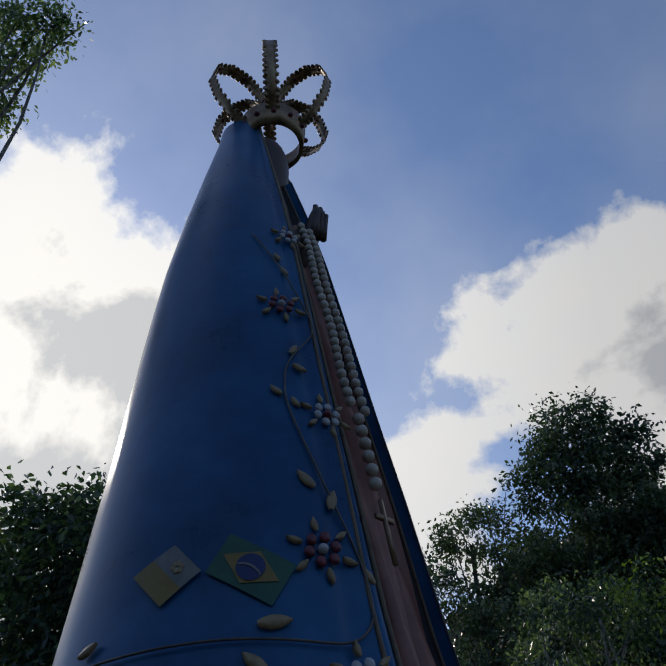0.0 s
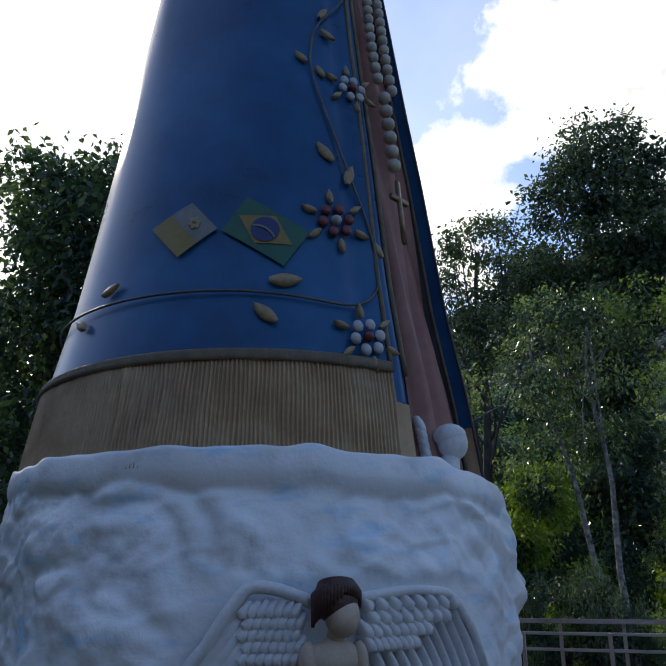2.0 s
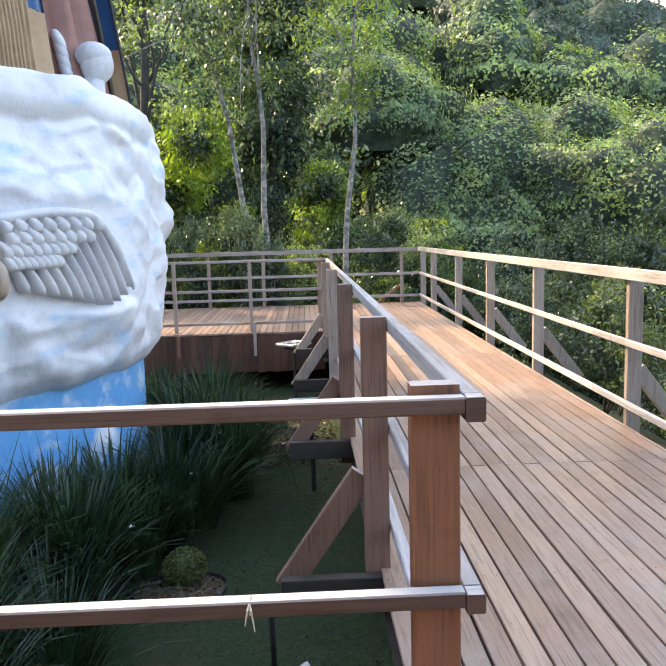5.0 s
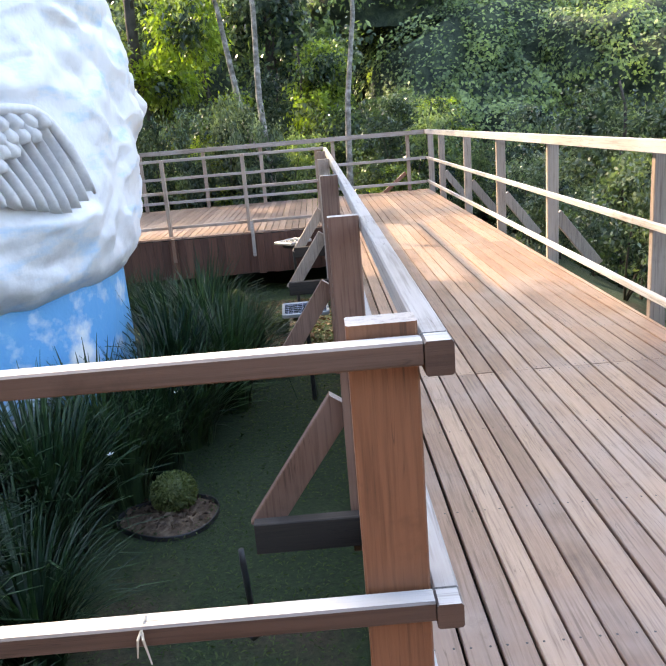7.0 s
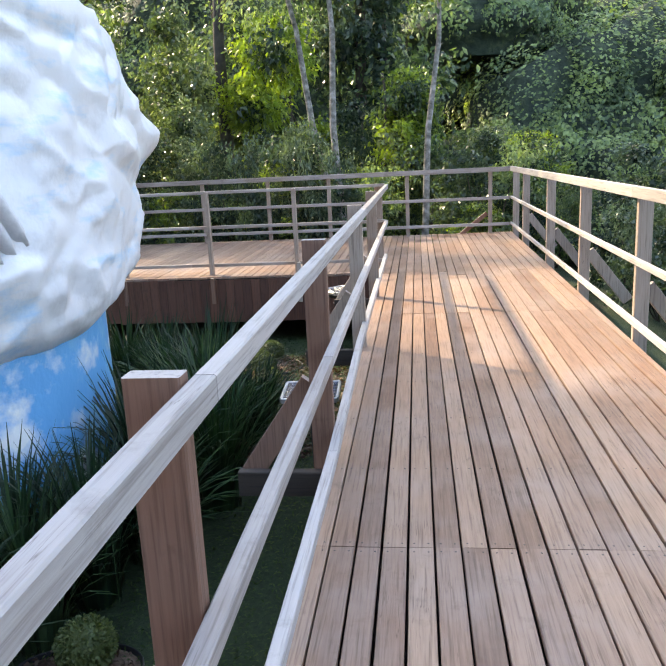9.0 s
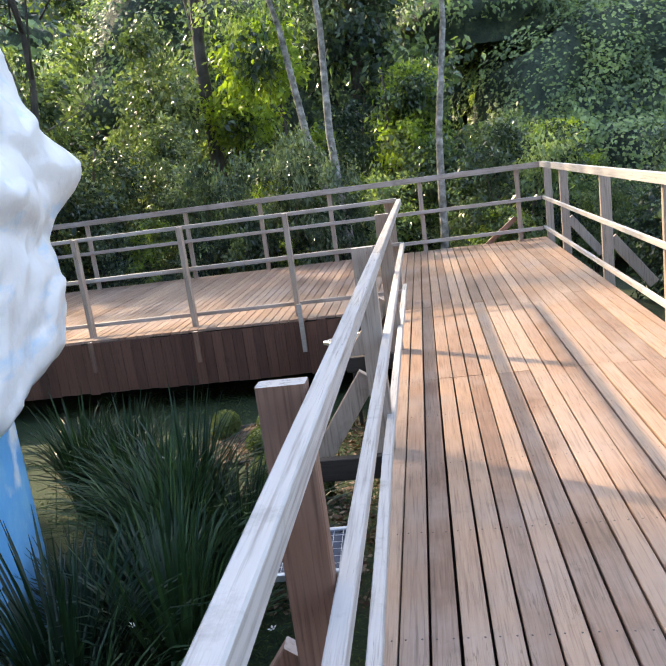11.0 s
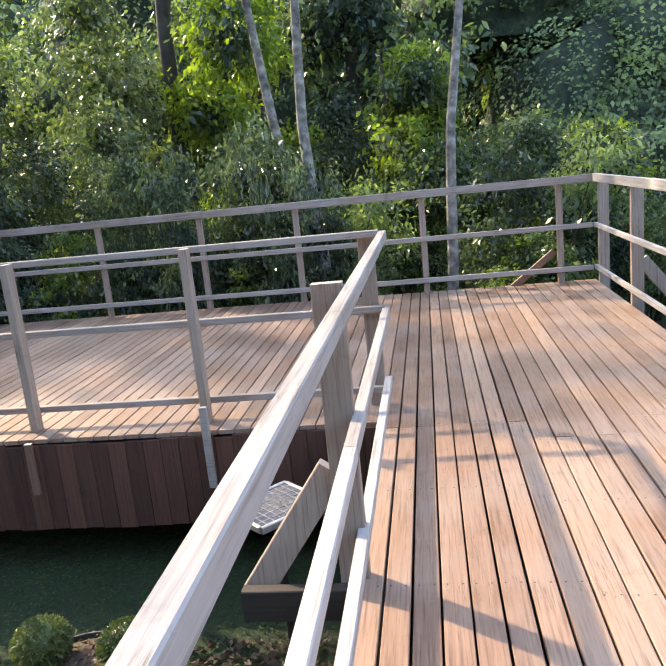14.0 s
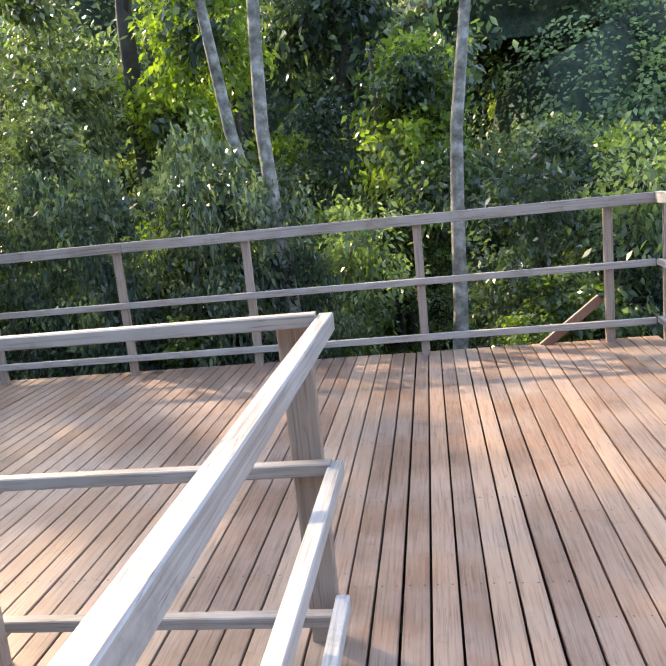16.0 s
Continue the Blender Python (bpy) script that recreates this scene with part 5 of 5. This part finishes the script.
for i in range(210):
    # third range: unseen crowns behind the viewpoint, added to cut low sky light
    x, y = ((rng.uniform(-80, -20), rng.uniform(-20, 40)), (rng.uniform(17, 80), rng.uniform(-5, 48)), (rng.uniform(-34, 12), rng.uniform(-30, -15)))[i % 3]
    r = rng.uniform(2.2, 4.6)
    dist = math.hypot(x - 1.5, y - 4)
    size = 0.0076 * dist
    seen = i % 3 == 1 and math.atan2(x - 1.5, y - 4) < 0.95
    n = int(min(9000, 100 * (r / size) ** 2 * 0.17)) if seen else 300
    v = rng.normal(size=(n, 3))
    v /= np.linalg.norm(v, axis=1, keepdims=True)
    at = np.array([x, y, ground_height(x, y) + (rng.uniform(3, 6) if i % 3 < 2 else rng.uniform(3, 15))])
    c_all.append(at + v * r * (lumpy(v) * rng.uniform(0.93, 1.06, size=n))[:, None])
    d_all.append(np.cross(v, rng.normal(size=(n, 3))) + v * 0.25)
    f_all.append(v)
    s_all.append(rng.uniform(0.6, 1.4, size=n) * (size if seen else 0.65))
    core_f.append(faces + len(core_v) * len(ball))
    core_v.append(at + ball * r * (0.93 * lumpy(ball))[:, None])
# the same dark bodies stand for inner shade on the slopes
body_mesh = bpy.data.meshes.new("valley_crown_cores")
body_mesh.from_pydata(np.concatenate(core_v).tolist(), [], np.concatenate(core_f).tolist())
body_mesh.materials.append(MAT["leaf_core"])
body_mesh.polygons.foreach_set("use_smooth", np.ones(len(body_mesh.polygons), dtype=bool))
under = part("valley_crown_cores", body_mesh)
tagged(under, label="crown cores of the slope forest, dark tone for inner shade", category="forest", kind="stuff")
woods = part("valley_woods", leaf_mesh("valley_woods", np.concatenate(c_all), np.concatenate(d_all), np.concatenate(s_all), ("leaf_far",), 0.62, 0.15, np.concatenate(f_all)))
tagged(woods, label="forest on the slopes beside the garden, unseen crowns behind added to block sky light", category="forest", kind="stuff")


# ---- garden ----
def strap_plant(count, length, spread):
    """A tussock of long arching strap leaves."""
    g = Geo()
    for _ in range(count):
        a, r0 = rng.uniform(0, 6.283), rng.uniform(0, 0.14)
        ln, reach = length * rng.uniform(0.6, 1.1), spread * rng.uniform(0.25, 1.0)
        d = Vector((math.cos(a), math.sin(a), 0))
        s = Vector((-d.y, d.x, 0))
        w = rng.uniform(0.007, 0.013)
        rows = []
        for k in range(6):
            t = k / 5
            p = d * (r0 + reach * t ** 1.6) + Vector((0, 0, ln * (t - 0.42 * (reach / spread) * t ** 2.6)))
            ww = w * (1 - t ** 3) + 0.001
            rows.append([p - s * ww, p + Vector((0, 0, -0.003)), p + s * ww])
        g.sheet(rows, "blade")
    return g.mesh("foliage")


BLADES = [strap_plant(230, 1.15, 0.50), strap_plant(210, 1.3, 0.6), strap_plant(170, 0.95, 0.7)]
plants = [(-1.15, 7.9), (-0.95, 8.5), (-1.25, 9.0), (-1.6, 9.5), (-1.0, 7.3), (-1.2, 6.75), (-1.6, 5.6), (-1.9, 5.0), (-1.4, 4.85), (-1.35, 6.2), (-1.75, 5.95), (-2.2, 5.3), (-2.2, 3.9), (-1.75, 4.45), (-2.9, 3.9), (-2.4, 4.75), (-2.9, 4.7),
          (-1.9, 4.3), (-2.6, 4.1), (-3.3, 4.4), (-0.7, 9.0), (-2.2, 10.0), (-3.9, 4.2), (-3.4, 3.7), (-4.6, 4.3), (-0.8, 8.1), (-0.55, 8.7), (-0.6, 7.6),
          (-1.0, 6.4), (-0.85, 6.9), (-1.15, 6.0), (-1.4, 5.35), (-1.35, 9.35), (-1.75, 9.9), (-0.95, 8.9), (-1.2, 4.4), (-1.55, 4.0),
          (-1.9, 3.5), (-2.5, 3.3), (-3.1, 3.3), (-1.35, 3.5), (-3.8, 3.4)]
for i, (x, y) in enumerate(plants):
    ob = base_empty("strap_leaf_plant", (x, y, GARDEN), label="tussock of long dark green strap leaves round the pedestal", category="plant", group="strap-leaf plants")
    ob.matrix_world = pose(x, y, ground_height(x, y) - 0.02, 0, 0, 77 * i)
    part("foliage", BLADES[i % 3], ob)
    k = 0.9 + 0.25 * (i * 7 % 5) / 4
    ob.scale = (k, k, k)

# small white flowers among the blades
g0 = Geo()
for k in range(5):
    a = 2 * math.pi * k / 5
    d, s = Vector((math.cos(a), math.sin(a), 0.35)), Vector((-math.sin(a), math.cos(a), 0))
    g0.add([(0, 0, 0), d * 0.016 + s * 0.006, d * 0.025, d * 0.016 - s * 0.006], [(0, 1, 2, 3)], "white_flower")
g1 = Geo()
g1.tube([(0, 0, -0.55), (0.01, 0, -0.2), (0, 0, 0)], [0.003, 0.003, 0.003], "blade", 5)
petal_mesh, stem_mesh = g0.mesh("petals"), g1.mesh("stem")
for i in range(16):
    x, y = plants[(i * 3) % len(plants)]
    x, y = x + rng.uniform(-0.15, 0.55), y + rng.uniform(-0.5, 0.2)
    ob = base_empty("white_flower", (x, y, GARDEN), label="small white flower among the strap leaves", category="flower", group="white flowers")
    ob.matrix_world = pose(x, y, GARDEN + 0.52 + rng.uniform(-0.1, 0.15), rng.uniform(-15, 15), rng.uniform(-15, 15), 60 * i)
    part("petals", petal_mesh, ob, "five white petals")
    part("stem", stem_mesh, ob)


def topiary(at, r):
    ob = base_empty("topiary_bush", at, label="small clipped round bush in the flower bed", category="bush", group="clipped bushes")
    n = int(6500 * (r / 0.24) ** 2)
    v = rng.normal(size=(n, 3))
    v /= np.linalg.norm(v, axis=1, keepdims=True)
    c = v * r * rng.uniform(0.88, 1.03, size=(n, 1)) * np.array([1, 1, 0.9]) + np.array([0, 0, r * 0.95])
    part("foliage", leaf_mesh("foliage", c, v + rng.normal(size=(n, 3)) * 0.5, rng.uniform(0.015, 0.032, size=n), ("topiary",), 0.5), ob)
    g = Geo()
    g.ball(Vector((0, 0, r * 0.95)), ((r * 0.86, 0, 0), (0, r * 0.86, 0), (0, 0, r * 0.78)), "topiary", 16, 10)
    part("inner_foliage", g, ob, smooth=True)
    g = Geo()
    g.tube([(0, 0, -0.05), (0, 0, r)], [0.03, 0.02], "bark_dark", 8)
    for k in range(5):
        limb(g, (0, 0, r * 0.4), (0.5 * r * math.cos(k * 1.26), 0.5 * r * math.sin(k * 1.26), r), 0.012, 0.005, "bark_dark")
    part("stem", g, ob, smooth=True)
    return ob


for x, y, r in ((-1.43, 11.42, 0.155), (-0.945, 11.40, 0.15), (-0.93, 10.87, 0.15), (-0.92, 8.25, 0.17), (-0.80, 5.80, 0.15), (-0.3, 9.9, 0.14), (-0.75, 10.2, 0.15)):
    topiary((x, y, GARDEN), r)


def flower_bed(at, rx, ry):
    ob = base_empty("flower_bed", at, label="small mulched flower bed with black plastic edging", category="flower bed", group="flower beds")
    ring = [2 * math.pi * i / 40 for i in range(40)]
    wob = [1 + 0.07 * math.sin(3 * a + at[0] * 9) for a in ring]
    g = Geo()
    g.sheet([[(rx * k * w * math.cos(a), ry * k * w * math.sin(a), z) for a, w in zip(ring, wob)] for k, z in ((0.97, 0.01), (0.6, 0.045), (0.02, 0.06))], "mulch", closed=True)
    part("mulch", g, ob, "brown bark mulch", smooth=True)
    g = Geo()
    g.sheet([[(rx * k * w * math.cos(a), ry * k * w * math.sin(a), z) for a, w in zip(ring, wob)] for k, z in ((1.0, -0.05), (1.0, 0.03), (1.015, 0.037), (1.03, 0.03), (1.03, -0.05))], "edging", closed=True)
    part("edging", g, ob, "black plastic edging", smooth=True)
    n = int(2600 * rx * ry)
    a, r = rng.uniform(0, 6.28, n), np.sqrt(rng.uniform(0, 0.85, n))
    c = np.stack([rx * r * np.cos(a), ry * r * np.sin(a), rng.uniform(0.05, 0.075, n)], 1)
    litter = part("leaf_litter", leaf_mesh("leaf_litter", c, rng.normal(size=(n, 3)) * np.array([1, 1, 0.2]), rng.uniform(0.022, 0.055, n), ("litter",), 0.5), ob)
    tagged(litter, label="dry brown leaves on the mulch", kind="stuff")


flower_bed((-1.12, 11.17, GARDEN), 0.56, 0.48)
flower_bed((-0.82, 5.70, GARDEN), 0.32, 0.26)
flower_bed((-0.72, 8.55, GARDEN), 0.28, 0.22)

# dry leaves scattered on the bare soil beside the deck
n = 3200
c = np.stack([rng.normal(-0.25, 0.42, n), rng.uniform(8.4, 11.6, n), np.zeros(n)], 1)
c[:, 2] = np.array([ground_height(p[0], p[1]) for p in c]) + 0.02
litter = part("fallen_leaves", leaf_mesh("fallen_leaves", c, rng.normal(size=(n, 3)) * np.array([1, 1, 0.2]), rng.uniform(0.025, 0.075, n), ("litter",), 0.5, 0.05))
tagged(litter, label="dry brown leaves scattered on bare soil", category="leaf litter", kind="stuff")

# short lawn grass
n = 60000
c = np.stack([rng.uniform(-4.5, 2.4, n), rng.uniform(2.7, 13.2, n), np.zeros(n)], 1)
c = c[(np.hypot(c[:, 0] + 3.4, c[:, 1] - 7.35) > 2.1)]
patchy = np.array([noise.noise((p[0] * 0.8, p[1] * 0.8, 2.0)) for p in c])
c = c[patchy > -0.18]
n = len(c)
c[:, 2] = np.array([ground_height(p[0], p[1]) for p in c]) + 0.025
d = rng.normal(size=(n, 3)) * np.array([1, 1, 0.25]) + np.array([0, 0, 0.3])
lawn = part("lawn_grass", leaf_mesh("lawn_grass", c, d, rng.uniform(0.02, 0.042, n), ("grass",), 0.3, 0.1, np.tile(np.array([0.2, -0.2, 1.0]), (n, 1))))
tagged(lawn, label="short patchy lawn grass in the garden", category="grass", kind="stuff")

# two distant poles with wires on the hill
POLES = ((9.6, 60.0, 15.0), (27.0, 65.0, 14.2))
for px, py, top in POLES:
    pz = ground_height(px, py)
    pole = base_empty("utility_pole", (px, py, pz), label="thin pale utility pole on the far hillside", category="utility pole", group="utility poles")
    high = top - pz
    g = Geo()
    g.tube([(0, 0, -1), (0, 0, high)], [0.10, 0.07], "alu", 8)
    part("mast", g, pole)
    g = Geo()
    g.beam((-0.22, 0, high - 0.12), (0.22, 0, high - 0.12), 0.12, 0.12, "white_flower")
    part("crossarm", g, pole, "pale crossarm")
    if px > 20:
        for ex, ey, ez, off in ((POLES[0][0] - px, POLES[0][1] - py, POLES[0][2] - pz, -0.4), (40.0, -6.0, high - 6.0, 0.4)):
            g = Geo()
            a, b = Vector((off, 0, high - 0.18)), Vector((ex, ey, ez - 0.18))
            g.tube([a.lerp(b, k / 10) - Vector((0, 0, 0.9 * math.sin(math.pi * k / 10))) for k in range(11)], [0.022] * 11, "alu", 5)
            part("wire", g, pole, "thin sagging wire")

# ---- deck: boards, fascia and joists ----
deck = base_empty("deck_floor", (0, 0, 0), label="worn reddish timber decking with dark gaps", category="deck", kind="structure")
BOARD = {}


def board(x, y0, y1, width=BOARD_W):
    """One plank running along the walkway, its top at z = 0."""
    key = (round(y1 - y0, 3), round(width, 4))
    if key not in BOARD:
        g = Geo()
        g.beam((0, 0, -BOARD_H / 2), (0, y1 - y0, -BOARD_H / 2), width, BOARD_H, "deck_y", bevel=0.003)
        span = y1 - y0
        rows = max(2, round(span / 0.75))
        for yy in [0.03 + (span - 0.06) * k / rows for k in range(rows + 1)]:
            for sx in (-0.028, 0.028):
                g.tube([(sx, yy, -0.001), (sx, yy, 0.0006)], [0.0042, 0.0042], "black_metal", 5)
        BOARD[key] = g.mesh("plank")
    ob = part("plank", BOARD[key], deck)
    ob.matrix_basis = Matrix.Translation((x, y0, float(rng.uniform(-0.0018, 0.0018))))
    return ob


seams = [LEFT + 0.1043 * i for i in range(8)]
while seams[-1] < 2.40:
    seams.append(seams[-1] + 0.1125)
for i, (a, b) in enumerate(zip(seams, seams[1:])):
    late = 12.05 if 1.20 < a < 1.72 else 12.32
    for y0, y1 in ((-3.0, 0.9), (0.9, 5.415), (5.415, 9.795), (9.795, late), (late, BACK)):
        gap = (0.008, 0.011, 0.007, 0.010, 0.013)[(i * 7 + int(y0)) % 5]
        board((a + b) / 2, y0 + 0.002, y1 - 0.002, b - a - gap)
# the last plank widens with the drift of the valley rail
g = Geo()
for y0, y1 in ((-3.0, 0.9), (0.9, 5.415), (5.415, 9.795), (9.795, 12.32), (12.32, BACK)):
    x0 = seams[-1] + 0.004
    lo, hi = y0 + 0.002, y1 - 0.002
    rim = [(x0, lo), (2.440 + 0.0099 * lo, lo), (2.440 + 0.0099 * hi, hi), (x0, hi)]
    g.add([(x, y, z) for z in (-BOARD_H, 0.0) for x, y in rim], [(3, 2, 1, 0), (4, 5, 6, 7)] + [(k, (k + 1) % 4, 4 + (k + 1) % 4, 4 + k) for k in range(4)], "deck_y")
part("edge_plank", g, deck)
for i in range(64):
    x = LEFT - 0.052 - PITCH * i
    board(x, FAR_FRONT, BACK)
for i in range(36):
    board(LEFT - 0.052 - PITCH * i, -3.0, NEAR_Y)

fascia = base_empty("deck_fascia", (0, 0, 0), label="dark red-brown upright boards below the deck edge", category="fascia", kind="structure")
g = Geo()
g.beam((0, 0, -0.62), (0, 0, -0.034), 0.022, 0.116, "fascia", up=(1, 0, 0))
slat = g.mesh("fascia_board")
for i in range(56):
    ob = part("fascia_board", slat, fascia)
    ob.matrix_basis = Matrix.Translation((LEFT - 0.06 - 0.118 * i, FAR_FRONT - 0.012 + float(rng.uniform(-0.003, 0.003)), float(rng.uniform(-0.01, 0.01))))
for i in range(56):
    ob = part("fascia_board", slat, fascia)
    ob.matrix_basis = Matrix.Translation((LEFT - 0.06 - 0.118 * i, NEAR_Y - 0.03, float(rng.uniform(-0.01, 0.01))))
frame_under = base_empty("deck_frame", (0, 0, 0), label="dark beams and posts under the deck, with added shade sheets", category="deck frame", kind="structure")
# added sheets: their near-black colour stands for the shade under the boards
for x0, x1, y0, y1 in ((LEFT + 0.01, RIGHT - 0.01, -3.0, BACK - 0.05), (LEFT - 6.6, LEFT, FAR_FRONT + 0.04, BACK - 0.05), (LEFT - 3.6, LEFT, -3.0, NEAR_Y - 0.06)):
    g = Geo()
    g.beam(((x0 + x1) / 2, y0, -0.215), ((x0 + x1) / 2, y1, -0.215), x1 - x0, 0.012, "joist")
    part("underlay", g, frame_under, "added dark sheet giving the board gaps their shade")
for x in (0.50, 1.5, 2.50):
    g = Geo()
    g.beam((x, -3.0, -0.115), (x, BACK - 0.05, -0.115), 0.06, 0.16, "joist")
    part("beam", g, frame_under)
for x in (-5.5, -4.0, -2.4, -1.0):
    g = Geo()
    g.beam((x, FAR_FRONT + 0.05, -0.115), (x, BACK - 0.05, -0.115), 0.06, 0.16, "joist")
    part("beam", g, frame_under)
for y in (0.5, 4.2, 8.5, 12.9, 16.8):
    for x in (0.58, 2.46):
        g = Geo()
        g.beam((x, y, -3.2 if x > 2 else -1.1), (x, y, -0.036), 0.10, 0.10, "joist", up=(1, 0, 0))
        part("support_post", g, frame_under)
for y in (14.8, 16.8):
    for x in (-1.6, -3.6, -5.6):
        g = Geo()
        g.beam((x, y, -1.2), (x, y, -0.036), 0.10, 0.10, "joist", up=(1, 0, 0))
        part("support_post", g, frame_under)
